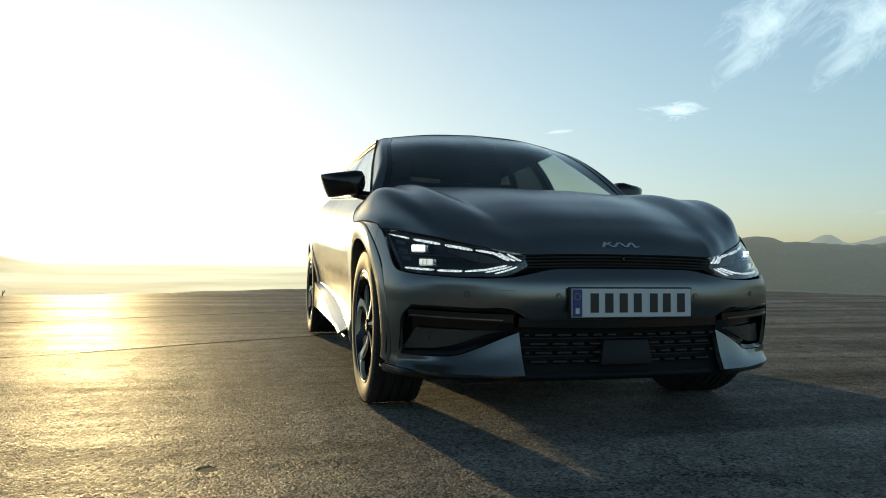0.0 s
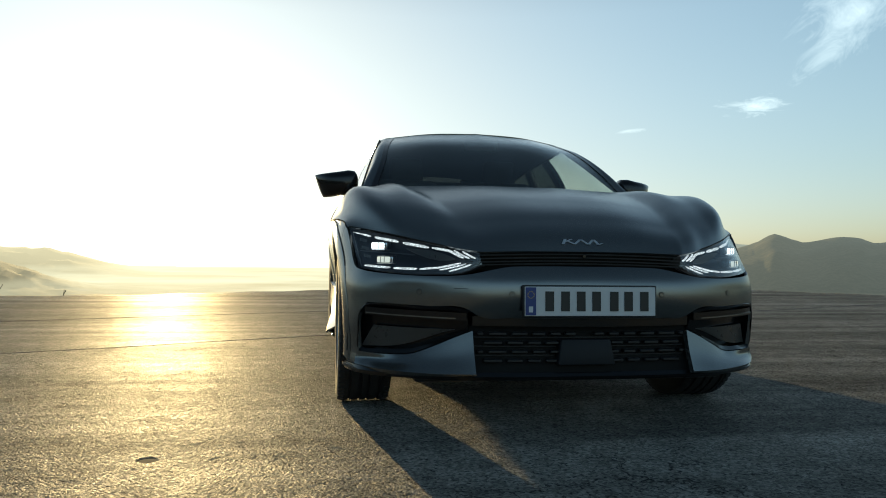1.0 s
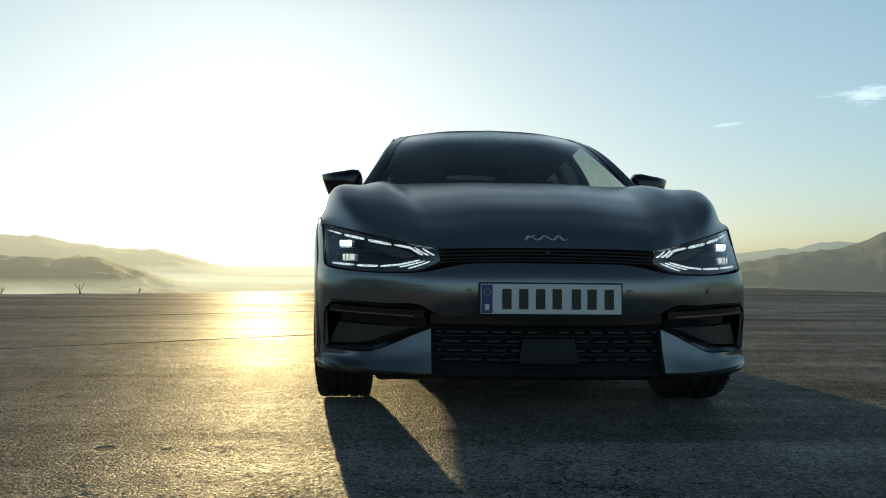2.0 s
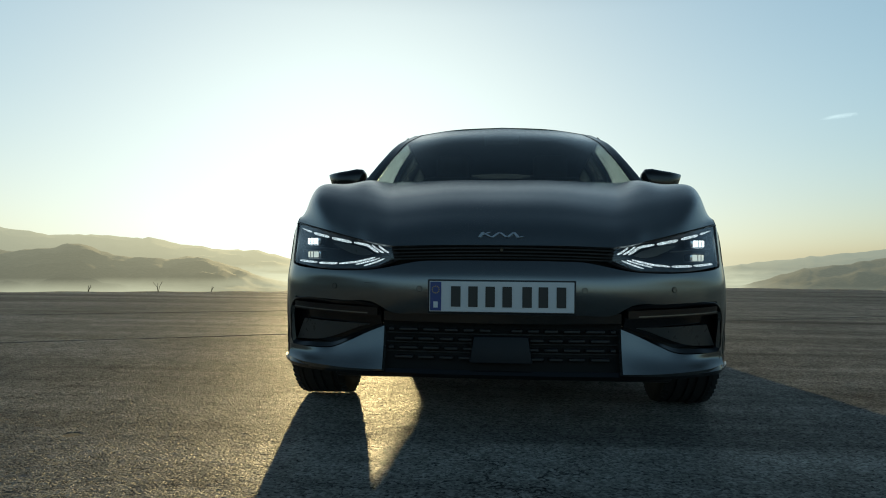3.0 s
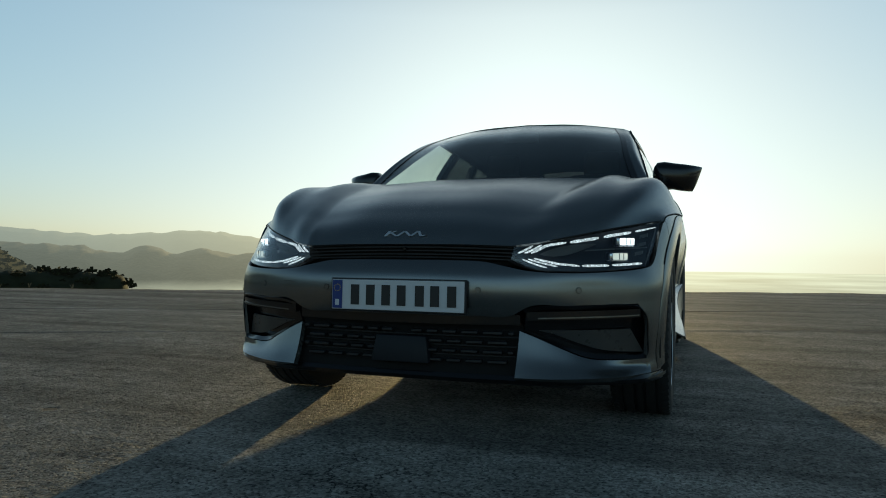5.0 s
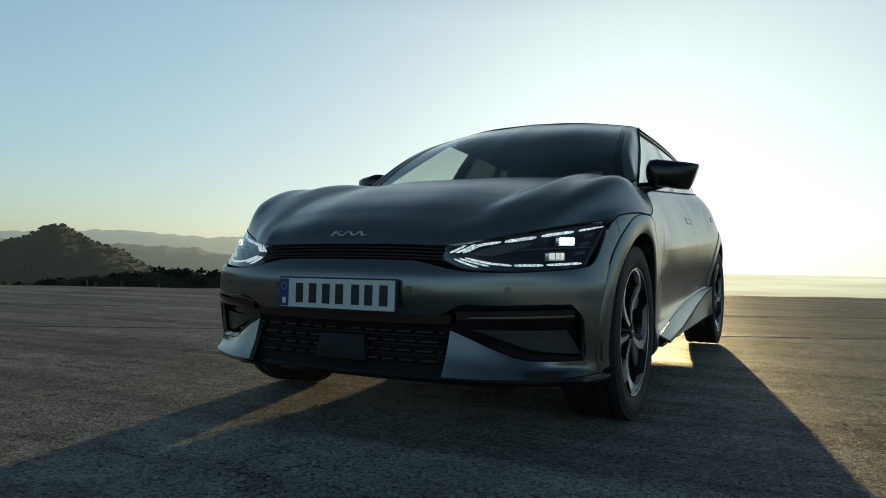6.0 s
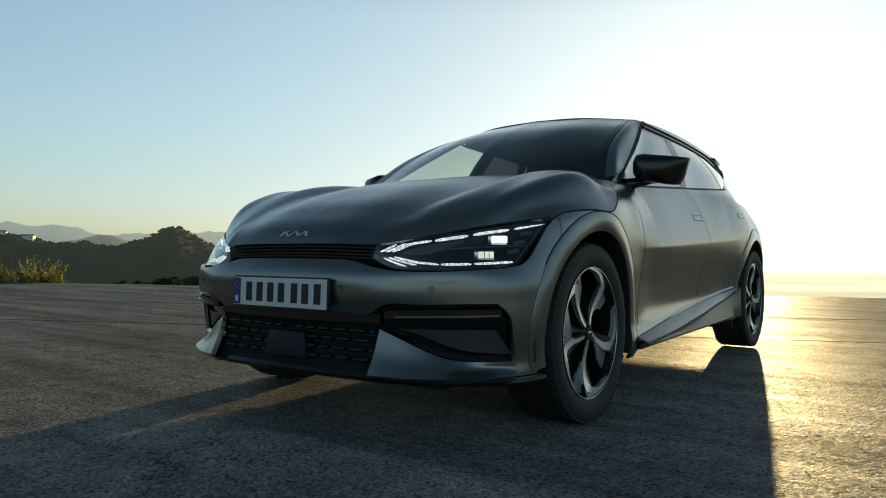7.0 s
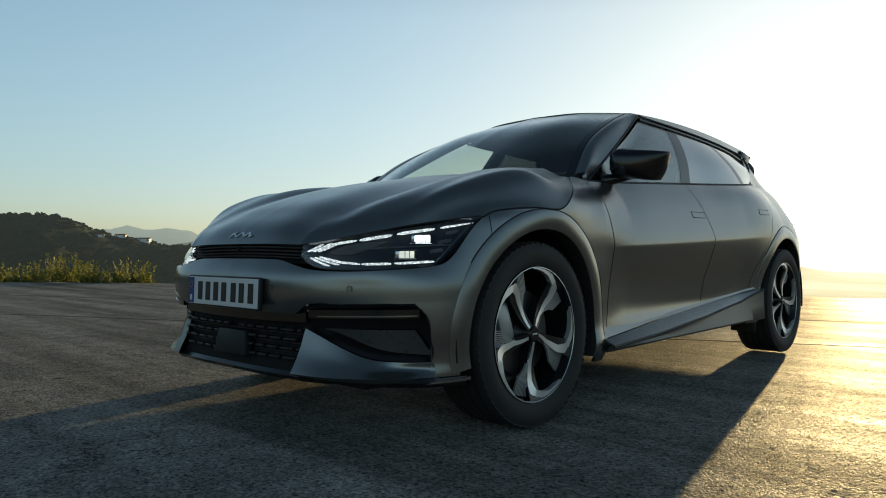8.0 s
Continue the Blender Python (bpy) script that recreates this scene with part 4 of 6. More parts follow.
# ---- headlights ----
for sgn in (1, -1):
    lamp = empty("headlight", car)

    def face(u, v, back=0.0):
        """A point on the lamp's face: u from the nose outwards, v from top to bottom, back: depth behind the lens."""
        u, v = np.broadcast_arrays(np.asarray(u, float), np.asarray(v, float))
        a, b = lamp_top(u), lamp_low(u)
        p = a * (1 - v[..., None]) + b * v[..., None]
        bulge = 0.012 * np.sin(np.pi * v) * np.sin(np.pi * np.clip(u, 0, 1)) ** 0.5
        d = np.array([0.45, -0.85, 0.2])
        return p + d * (bulge - back)[..., None]

    uu, vv = np.meshgrid(np.linspace(0, 1, 34), np.linspace(0, 1, 14), indexing="ij")
    part("lens", panel(flip(face(uu, vv), sgn), 0.003), LENS, lamp, "clear headlight lens")
    part("housing", panel(flip(face(uu, vv, 0.045 * np.sin(np.pi * np.clip(vv, 0.02, 0.98)) ** 0.6 + 0.012), sgn), 0.005), LAMP_HOUSE, lamp)
    # daytime strips: slanted dashes along the top and the bottom edge, fanning out in three at the nose
    def drl(path, w, lean=0.0):
        u = np.array([a for a, _ in path], float)
        v = np.array([b for _, b in path], float)
        f = np.linspace(0, 1, 9)
        k = np.linspace(0, 1, len(path))
        u, v = np.interp(f, k, u), np.interp(f, k, v)
        pts = face(u, v, 0.010)
        along = np.gradient(pts, axis=0)
        along /= np.linalg.norm(along, axis=1, keepdims=True)
        out = np.array([0.45, -0.85, 0.2])
        up = np.cross(along, out / np.linalg.norm(out))
        up /= np.linalg.norm(up, axis=1, keepdims=True)
        up = up * np.sign(up[:, 2:3]) + along * lean
        w = 0.86 * w * np.clip(np.minimum(f, 1 - f) * 7 + 0.5, 0, 1)
        return part("daytime_strip", strip_bm(flip(pts, sgn), flip(up, sgn), w, (0, 1, 0), 0.006), LED, lamp, "lit white daytime strip")

    for path, w, lean in (([(0.035, 0.44), (0.11, 0.06)], 0.0075, 0.0), ([(0.075, 0.42), (0.165, 0.08)], 0.0075, 0.0), ([(0.115, 0.40), (0.19, 0.14), (0.225, 0.12), (0.315, 0.13)], 0.0105, 0.5),
                          ([(0.340, 0.14), (0.525, 0.16)], 0.0125, 0.8), ([(0.560, 0.15), (0.765, 0.15)], 0.0120, 0.8), ([(0.80, 0.14), (0.975, 0.11)], np.linspace(0.0095, 0.004, 9), 0.8),
                          ([(0.075, 0.74), (0.245, 0.90)], 0.0065, 0.0), ([(0.11, 0.67), (0.31, 0.865)], 0.0065, 0.0), ([(0.145, 0.62), (0.32, 0.80), (0.455, 0.86)], 0.0085, -0.4),
                          ([(0.475, 0.86), (0.665, 0.885)], 0.0100, -0.8), ([(0.69, 0.885), (0.945, 0.92)], 0.0100, -0.8)):
        drl(path, w, lean)
    # dividing bar, a leaf-shaped fin, the lens's bright outer edge and the two projector lamps
    pts = face(np.linspace(0.46, 0.95, 12), np.linspace(0.45, 0.56, 12), 0.018)
    part("divider", strip_bm(flip(pts, sgn), (0, 0, 1), 0.004, (0, 1, 0), 0.02), LAMP_GREY, lamp)
    pts = face(np.linspace(0.18, 0.52, 14), np.linspace(0.42, 0.30, 14), 0.026)
    part("inner_fin", strip_bm(flip(pts, sgn), (0, 0, 1), 0.003 + 0.030 * np.sin(np.pi * np.linspace(0, 1, 14) ** 0.8), (0, 1, 0), 0.006), VENT_PANEL, lamp)
    pts = face(np.full(10, 0.975), np.linspace(0.12, 0.96, 10), 0.004)
    part("edge_trim", tube_bm(flip(pts, sgn), 0.0022, 6), LAMP_GREY, lamp)
    for name, uc, vc, wd, ht, lit_mat in (("upper_beam", 0.735, 0.34, 0.080, 0.034, LED_BEAM), ("lower_beam", 0.715, 0.68, 0.080, 0.032, LED_SOFT)):
        c = flip(face(np.array(uc), np.array(vc), 0.026)[None], sgn)[0]
        beam = part(name, box_bm((wd, 0.03, ht), bevel=0.006, segments=3, m=pose(*c, 0, 0, sgn * 28)), LAMP_HOUSE, lamp)
        tilt = Matrix.Rotation(radians(sgn * 28), 4, "Z")
        for q, wq, mat, nm in ((0.08, 0.68, lit_mat, "lit_element"), (-0.36, 0.16, CHROME, "side_element")):
            off = tilt @ Vector((sgn * wd * q, -0.0165, 0))
            part(nm, box_bm((wd * wq, 0.006, ht * 0.74), bevel=0.0028, segments=3, m=pose(c[0] + off.x, c[1] + off.y, c[2], 0, 0, sgn * 28)), mat, beam)
        for q in (0.02, 0.22):
            off = tilt @ Vector((sgn * wd * q, -0.021, 0))
            part("lens_rib", box_bm((0.0022, 0.003, ht * 0.7), bevel=0.0005, segments=1, m=pose(c[0] + off.x, c[1] + off.y, c[2], 0, 0, sgn * 28)), LAMP_GREY, beam)
        shelf = [tilt @ Vector((sgn * wd * a, -0.0165, -0.5 * ht)) + Vector(c) for a in (-0.5, 0.0, 0.5)]
        part("chrome_rim", tube_bm([tuple(v) for v in shelf], 0.0016, 6), CHROME, beam)
    for k in range(3):
        pts = face(np.linspace(0.86, 0.93, 6), np.linspace(0.28 + 0.2 * k, 0.26 + 0.2 * k, 6), 0.02)
        part("side_reflector", strip_bm(flip(pts, sgn), (0, 0, 1), 0.012, (0, 1, 0), 0.006), LAMP_GREY, lamp)

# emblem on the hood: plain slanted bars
emblem = empty("emblem", car)
hood_z, hood_y = hood_lines[0](np.linspace(0, 0.5, 80))[:, 2], hood_lines[0](np.linspace(0, 0.5, 80))[:, 1]
for x0, x1, z0, z1 in ((-0.083, -0.070, 0.737, 0.757), (-0.074, -0.044, 0.746, 0.757), (-0.060, -0.036, 0.749, 0.737), (-0.036, -0.008, 0.737, 0.757), (-0.008, 0.020, 0.757, 0.737), (0.020, 0.046, 0.737, 0.757), (0.046, 0.062, 0.757, 0.737), (0.062, 0.078, 0.737, 0.742)):
    zs = np.linspace(z0, z1, 5)
    pts = np.stack([np.linspace(x0, x1, 5), np.interp(zs, hood_z, hood_y) - 0.0035, zs], axis=1)
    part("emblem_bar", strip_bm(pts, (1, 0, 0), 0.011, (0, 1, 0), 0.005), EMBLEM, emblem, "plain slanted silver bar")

# number plate: frame, white plate, blue band, plain bars for the characters
plate = empty("number_plate", car, pose(0.0, 0.026, 0.520, -2.0, 0, 0))
plate["label"] = "white number plate with plain dark bars and a blue band"
part("plate_frame", box_bm((0.534, 0.016, 0.122), (0, 0.006, 0), bevel=0.004), BLACK_MATT, plate)
part("plate_sheet", box_bm((0.520, 0.004, 0.110), (0, -0.004, 0), bevel=0.0015, segments=1), PLATE_WHITE, plate)
part("blue_band", box_bm((0.040, 0.002, 0.104), (-0.237, -0.0075, 0), bevel=0.0005, segments=1), PLATE_BLUE, plate)
glyph = None
for x in (-0.164, -0.102, -0.040, 0.021, 0.092, 0.150, 0.214):
    if glyph is None:
        glyph = part("plate_bar", box_bm((0.034, 0.0025, 0.074), (0, 0, 0), bevel=0.0005, segments=1), PLATE_BLACK, plate)
        glyph.matrix_basis = pose(x, -0.0075, 0)
    else:
        again(glyph, plate, pose(x, -0.0075, 0))

part("band_mark", box_bm((0.016, 0.001, 0.022), (-0.237, -0.0088, -0.030), bevel=0.0002, segments=1), PLATE_WHITE, plate)
for k in range(12):
    part("band_dot", box_bm((0.0032, 0.001, 0.0032), (-0.237 + 0.0125 * math.cos(k * math.pi / 6), -0.0088, 0.024 + 0.0125 * math.sin(k * math.pi / 6)), bevel=0.0002, segments=1), BAND_YELLOW, plate)
tow = np.array([skin(at_x(x), 0.563, 0.0008) for x in np.linspace(0.465, 0.515, 6)])
part("tow_cover_gap", tube_bm(flip(tow, -1), 0.0009, 6), SEAM, car)

# parking sensors
for x, z in ((0.30, 0.545), (0.638, 0.548)):
    for sgn in (1, -1):
        c = skin(at_x(x), z, 0.0005)
        q = skin(at_x(x + 0.01), z) - skin(at_x(x - 0.01), z)
        turn = math.degrees(math.atan2(q[1], q[0]))
        part("parking_sensor", lathe_bm([(-0.0015, 0.0), (-0.0015, 0.0085), (0.002, 0.0095), (0.006, 0.0095)], 20), PAINT, car).matrix_basis = pose(sgn * c[0], c[1], c[2], 0, 0, 90 + sgn * turn)
        ringp = [(0, 0.0108 * math.cos(a), 0.0108 * math.sin(a)) for a in np.linspace(0, 2 * math.pi, 20, endpoint=False)]
        part("sensor_gap", tube_bm(ringp, 0.0006, 6, closed=True), SEAM, car).matrix_basis = pose(sgn * c[0], c[1] - 0.0005, c[2], 0, 0, 90 + sgn * turn)

# ---- sides ----
door_front = lambda z: at_y(np.interp(z, [0.27, 0.41, 0.71, 0.93, 1.04], [1.37, 1.403, 1.413, 1.36, 1.33]))
door_mid = lambda z: at_y(np.interp(z, [0.27, 0.35, 0.76, 0.93, 1.09], [2.48, 2.52, 2.535, 2.47, 2.40]))
door_back = lambda z: at_y(np.interp(z, [0.27, 0.45, 0.60, 0.80, 0.95, 1.2], [3.10, 3.16, 3.24, 3.42, 3.50, 3.52]))


def zpatch(ua, ub, zlo, nu, nv, creased=False):
    """A door-like piece: edges lean with height, and its top follows the belt."""
    f = np.linspace(0, 1, nu)[:, None]
    g = np.linspace(0, 1, nv)[None]
    top = 0.5 * (body_top(ua(np.array([1.05]))) + body_top(ub(np.array([1.05]))))[0]
    Z = np.broadcast_to(zlo + (top - zlo) * g, (nu, nv)).copy()
    for _ in range(3):
        U = ua(Z) * (1 - f) + ub(Z) * f
        Z = zlo + (body_top(U) - zlo) * g
        if creased:
            zc = np.interp(plan(U.ravel())[:, 1].reshape(U.shape), [1.42, 2.53, 3.68], [0.703, 0.750, 0.800])
            Z = np.where(g < 0.55, zlo + (zc - zlo) * g / 0.55, zc + (body_top(U) - zc) * (g - 0.55) / 0.45)
    return skin(U, Z)


E_ = 0.0006
for sgn in (1, -1):
    edge = hood_lines[-1](np.linspace(0.0, 1.0, 50)) + np.array([0.0015, 0, -0.0035])
    part("hood_gap", tube_bm(flip(edge, sgn), 0.0026, 6), SEAM, car)
    over = lamp_top(np.linspace(0.0, 1.0, 30)) + np.array([0.0, -0.001, 0.003])
    part("lamp_gap", tube_bm(flip(over, sgn), 0.0026, 6), SEAM, car)
for sgn in (1, -1):
    F = zpatch(lambda z: np.full_like(z, U_END + E_), lambda z: door_front(z) - E_, 0.20, 110, 100)
    part("fender", panel(flip(F, sgn), 0.012, arch_keep(F, AXLE_F + 0.022, 0.452)), PAINT, car)
    D = zpatch(lambda z: door_front(z) + E_, lambda z: door_mid(z) - E_, 0.345, 60, 101, True)
    fd = part("front_door", panel(flip(D, sgn), 0.014), PAINT, car)
    D = zpatch(lambda z: door_mid(z) + E_, lambda z: door_back(z) - E_, 0.355, 60, 101, True)
    rd = part("rear_door", panel(flip(D, sgn), 0.014, arch_keep(D, AXLE_R, 0.462)), PAINT, car)
    Qp = zpatch(lambda z: door_back(z) + E_, lambda z: np.full_like(z, 1.0), 0.24, 110, 90)
    part("quarter_panel", panel(flip(Qp, sgn), 0.012, arch_keep(Qp, AXLE_R, 0.468)), PAINT, car)
    for door, y0, z0 in ((fd, 2.31, 0.888), (rd, 3.265, 0.945)):
        yy, zz = np.meshgrid(np.linspace(y0, y0 + 0.15, 12), np.linspace(z0 - 0.014, z0 + 0.014, 6), indexing="ij")
        part("handle", panel(flip(skin(at_y(yy), zz, 0.0015), sgn), 0.004), PAINT, door)
        loop = [(y0, z0 - 0.016), (y0 + 0.075, z0 - 0.015), (y0 + 0.152, z0 - 0.014), (y0 + 0.152, z0 + 0.016), (y0 + 0.075, z0 + 0.015), (y0 - 0.002, z0 + 0.015)]
        pts = np.array([skin(at_y(a), b, 0.0005) for a, b in loop])
        part("handle_gap", tube_bm(flip(pts, sgn), 0.0016, 6, closed=True), SEAM, door)
    # sill: body edge, pale kick panel, black skirt with a straight lower edge
    su = np.linspace(float(at_y(1.345)), float(at_y(3.33)), 60)
    y = plan(su)[:, 1]
    z_up = np.interp(y, [1.345, 1.87, 2.49, 3.0, 3.33], [0.296, 0.338, 0.382, 0.424, 0.458])
    z_mid = np.interp(y, [1.345, 1.87, 2.49, 3.0, 3.33], [0.274, 0.296, 0.336, 0.388, 0.454])
    z_low = np.interp(y, [1.345, 3.33], [0.240, 0.258])
    part("sill", panel(flip(np.stack([skin(su, np.maximum(z_up + 0.03, 0.36), -0.006), skin(su, z_up + 0.004, 0.004)]), sgn), 0.006), PAINT, car)
    c = skin(su, z_mid, 0.046 - 0.022 * (y - 1.345) / 2)
    part("sill_plate", panel(flip(np.stack([skin(su, z_up, 0.004), skin(su, 0.75 * z_up + 0.25 * z_mid, 0.014), c]), sgn), 0.008), PAINT, car, "pale painted sill plate")
    rows = [c - np.array([0, 0, 0.002]), skin(su, z_mid - 0.014, 0.024), skin(su, 0.5 * z_low + 0.5 * z_mid, 0.016), skin(su, z_low + 0.010, 0.024), skin(su, z_low, 0.020), skin(su, z_low + 0.004, -0.06)]
    part("side_skirt", panel(flip(np.stack(rows), sgn), 0.006), SKIRT, car, "dark satin side skirt")
    part("skirt_groove", tube_bm(flip(c + np.array([-0.002, 0, -0.008]), sgn), 0.0065, 8), BLACK_MATT, car, "black groove below the sill plate")
    part("wheel_deflector", box_bm((0.16, 0.02, 0.09), (sgn * 0.79, 3.335, 0.215), bevel=0.006), BLACK_MATT, car)
    # wheel arch mouldings and liners
    for yc, hi, lo, sc in ((AXLE_F + 0.022, 192, -18, 0.958), (AXLE_R, 186, -8, 1.0)):
        th = np.radians(np.linspace(lo, hi, 72))
        rows = []
        for r, o in ((0.508, 0.001), (0.503, 0.0035), (0.470, 0.005), (0.436, 0.0055), (0.427, 0.002), (0.425, -0.03), (0.427, -0.06)):
            r *= sc
            yy = yc + r * np.cos(th)
            zz = HUB_Z + r * np.sin(th)
            q = skin(at_y(np.clip(yy, 0.36, 4.4)), np.clip(zz, 0.19, 0.90), o)
            q[:, 1], q[:, 2] = yy, zz
            rows.append(q)
        part("wheel_arch", panel(flip(np.stack(rows), sgn), 0.003), PAINT, car)
        groove = []
        for t in th[2:56]:
            rg = 0.509 * sc
            q = skin(at_y(np.clip(yc + rg * math.cos(t), 0.36, 4.4)), np.clip(HUB_Z + rg * math.sin(t), 0.19, 0.90), 0.0015)
            groove.append((q[0], yc + rg * math.cos(t), HUB_Z + rg * math.sin(t)))
        part("arch_gap", tube_bm(flip(np.array(groove), sgn), 0.0017, 6), SEAM, car)
        prof = [(0.93, 0.47), (0.90, 0.462), (0.60, 0.462), (0.60, 0.10)]
        V = np.array([[(sgn * x, yc + r * math.cos(t), HUB_Z + r * math.sin(t)) for t in np.radians(np.linspace(-8, 188, 40))] for x, r in prof[1:]])
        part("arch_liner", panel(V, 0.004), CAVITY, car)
    # side camera and marker by the arch
    c = skin(at_y(0.465), 0.537, 0.001)
    part("side_sensor", lathe_bm([(-0.002, 0.0), (-0.002, 0.009), (0.004, 0.010)], 16), BLACK_GLOSS, car).matrix_basis = pose(sgn * c[0], c[1], c[2], 0, 0, 180 if sgn > 0 else 0)

# ---- glasshouse ----
belt = lambda y, sgn=1: skin(at_y(np.asarray(y, float)), body_top(at_y(np.asarray(y, float))), -0.012)
screen_mid = Line([(0, 1.16, 1.03), (0, 1.45, 1.215), (0, 1.75, 1.375), (0, 2.10, 1.500)])
screen_q = Line([(0.42, 1.20, 1.03), (0.39, 1.48, 1.212), (0.36, 1.77, 1.368), (0.34, 2.11, 1.484)])
screen_edge = Line([(0.752, 1.365, 1.036), (0.680, 1.585, 1.208), (0.626, 1.895, 1.364), (0.560, 2.185, 1.463)])
ridge = Line([(0.788, 1.385, 1.046), (0.708, 1.60, 1.217), (0.654, 1.91, 1.366), (0.590, 2.205, 1.463)])
pillar_out = Line([(0.804, 1.395, 1.004), (0.764, 1.61, 1.122), (0.700, 1.92, 1.292), (0.630, 2.205, 1.448)])
S = loft([screen_mid, screen_q, screen_edge], 24, 30)
part("windscreen", panel(np.concatenate([flip(S, -1)[::-1], S[1:]]), 0.004), SCREEN, car, "tinted windscreen reflecting the sky")
roof_mid = Line([(0, 2.10, 1.503), (0, 2.4, 1.542), (0, 2.8, 1.554), (0, 3.3, 1.532), (0, 3.88, 1.486)])
roof_q = Line([(0.34, 2.11, 1.487), (0.36, 2.42, 1.522), (0.37, 2.8, 1.536), (0.38, 3.3, 1.516), (0.39, 3.86, 1.478)])
roof_edge = Line([(0.590, 2.205, 1.465), (0.596, 2.45, 1.476), (0.597, 2.8, 1.482), (0.598, 3.3, 1.470), (0.602, 3.82, 1.430)])
rail_low = Line([(0.628, 2.205, 1.444), (0.642, 2.5, 1.434), (0.652, 2.8, 1.424), (0.659, 3.2, 1.404), (0.662, 3.55, 1.376), (0.661, 3.80, 1.344)])
R = loft([roof_mid, roof_q, roof_edge], 24, 40)
part("roof", panel(np.concatenate([flip(R, -1)[::-1], R[1:]]), 0.012), PAINT, car)
win_top = Line([(0.632, 2.21, 1.418), (0.648, 2.5, 1.408), (0.659, 2.8, 1.397), (0.666, 3.1, 1.382), (0.669, 3.4, 1.358), (0.668, 3.66, 1.318)])
frit_out = loft([screen_mid, screen_q, screen_edge], 24, 30)
for sgn in (1, -1):
    part("screen_border", panel(flip(frit_out[-2:] + np.array([0, -0.002, 0.003]), sgn), 0.002), BLACK_GLOSS, car, "black border of the windscreen")
    part("a_pillar", panel(flip(loft([screen_edge, ridge, pillar_out], 9, 30), sgn), 0.02), PAINT, car)
    part("roof_rail", panel(flip(loft([roof_edge, rail_low], 6, 40), sgn), 0.015), PAINT, car)
    seam = np.concatenate([pillar_out(np.linspace(0.02, 1, 24)), rail_low(np.linspace(0.03, 0.95, 30))])
    part("window_seal", tube_bm(flip(seam + np.array([0.002, 0, 0.0]), sgn), 0.0055, 6), BLACK_MATT, car)
    yb = np.linspace(1.40, 3.60, 40)
    bl = belt(yb)
    part("belt_seal", tube_bm(flip(bl + np.array([0.006, 0, 0.004]), sgn), 0.006, 6), BLACK_MATT, car)

    def window(f0b, f1b, f0t, f1t, n=16, m=10):
        """A pane between the belt and the upper edge; places given by length along the car."""
        low = belt(np.linspace(f0b, f1b, n)) + np.array([-0.004, 0, 0.012])
        up = np.array([np.interp(np.linspace(f0t, f1t, n), win_top(np.linspace(0, 1, 200))[:, 1], win_top(np.linspace(0, 1, 200))[:, k]) for k in range(3)]).T
        w = np.linspace(0, 1, m)[:, None, None]
        g = low[None] * (1 - w) + up[None] * w
        g[..., 0] += 0.022 * np.sin(np.pi * w[..., 0])
        return g

    part("front_window", panel(flip(window(1.40, 2.40, 2.185, 2.51), sgn), 0.004), SIDE_GLASS, car)
    part("rear_window", panel(flip(window(2.52, 3.27, 2.62, 3.05), sgn), 0.004), PRIVACY, car)
    part("quarter_window", panel(flip(window(3.33, 3.60, 3.12, 3.60), sgn), 0.004), PRIVACY, car)
    part("b_pillar", panel(flip(window(2.40, 2.52, 2.51, 2.62, 4) + np.array([0.001, 0, 0]), sgn), 0.03), BLACK_GLOSS, car)
    part("c_divider", panel(flip(window(3.27, 3.33, 3.05, 3.12, 4) + np.array([0.001, 0, 0]), sgn), 0.03), BLACK_GLOSS, car)
    edge = window(1.40, 3.60, 2.185, 3.60, 40)[-1]
    part("window_frame", tube_bm(flip(edge + np.array([0, 0, 0.003]), sgn), 0.010, 6), BLACK_GLOSS, car)
    # rear pillar down to the haunch
    ya = np.linspace(3.58, 4.45, 20)
    low = skin(at_y(ya), body_top(at_y(ya)), -0.004)
    top = np.stack([np.interp(ya, [3.58, 3.8, 4.45], [0.668, 0.655, 0.54]), np.interp(ya, [3.58, 3.8, 4.45], [3.63, 3.84, 4.40]), np.interp(ya, [3.58, 3.8, 4.45], [1.365, 1.33, 1.13])], axis=1)
    w = np.linspace(0, 1, 8)[:, None, None]
    part("c_pillar", panel(flip(low[None] * (1 - w) + top[None] * w, sgn), 0.012), PAINT, car)

back_glass = loft([Line([(-0.62, 3.80, 1.37), (0, 3.90, 1.44), (0.62, 3.80, 1.37)]), Line([(-0.56, 4.36, 1.12), (0, 4.50, 1.12), (0.56, 4.36, 1.12)])], 12, 16)
part("rear_screen", panel(back_glass, 0.005), DARK_SCREEN, car)
deck = loft([Line([(-0.56, 4.34, 1.12), (0, 4.48, 1.12), (0.56, 4.34, 1.12)]), Line([(-0.54, 4.44, 1.08), (0, 4.62, 1.08), (0.54, 4.44, 1.08)])], 6, 16)
part("tail_deck", panel(deck, 0.01), PAINT, car)
sp = loft([Line([(-0.64, 3.70, 1.408), (-0.4, 3.80, 1.468), (0, 3.84, 1.484), (0.4, 3.80, 1.468), (0.64, 3.70, 1.408)]), Line([(-0.655, 3.85, 1.380), (-0.4, 4.00, 1.436), (0, 4.05, 1.450), (0.4, 4.00, 1.436), (0.655, 3.85, 1.380)])], 6, 30)
part("roof_spoiler", panel(sp, 0.022), BLACK_GLOSS, car)
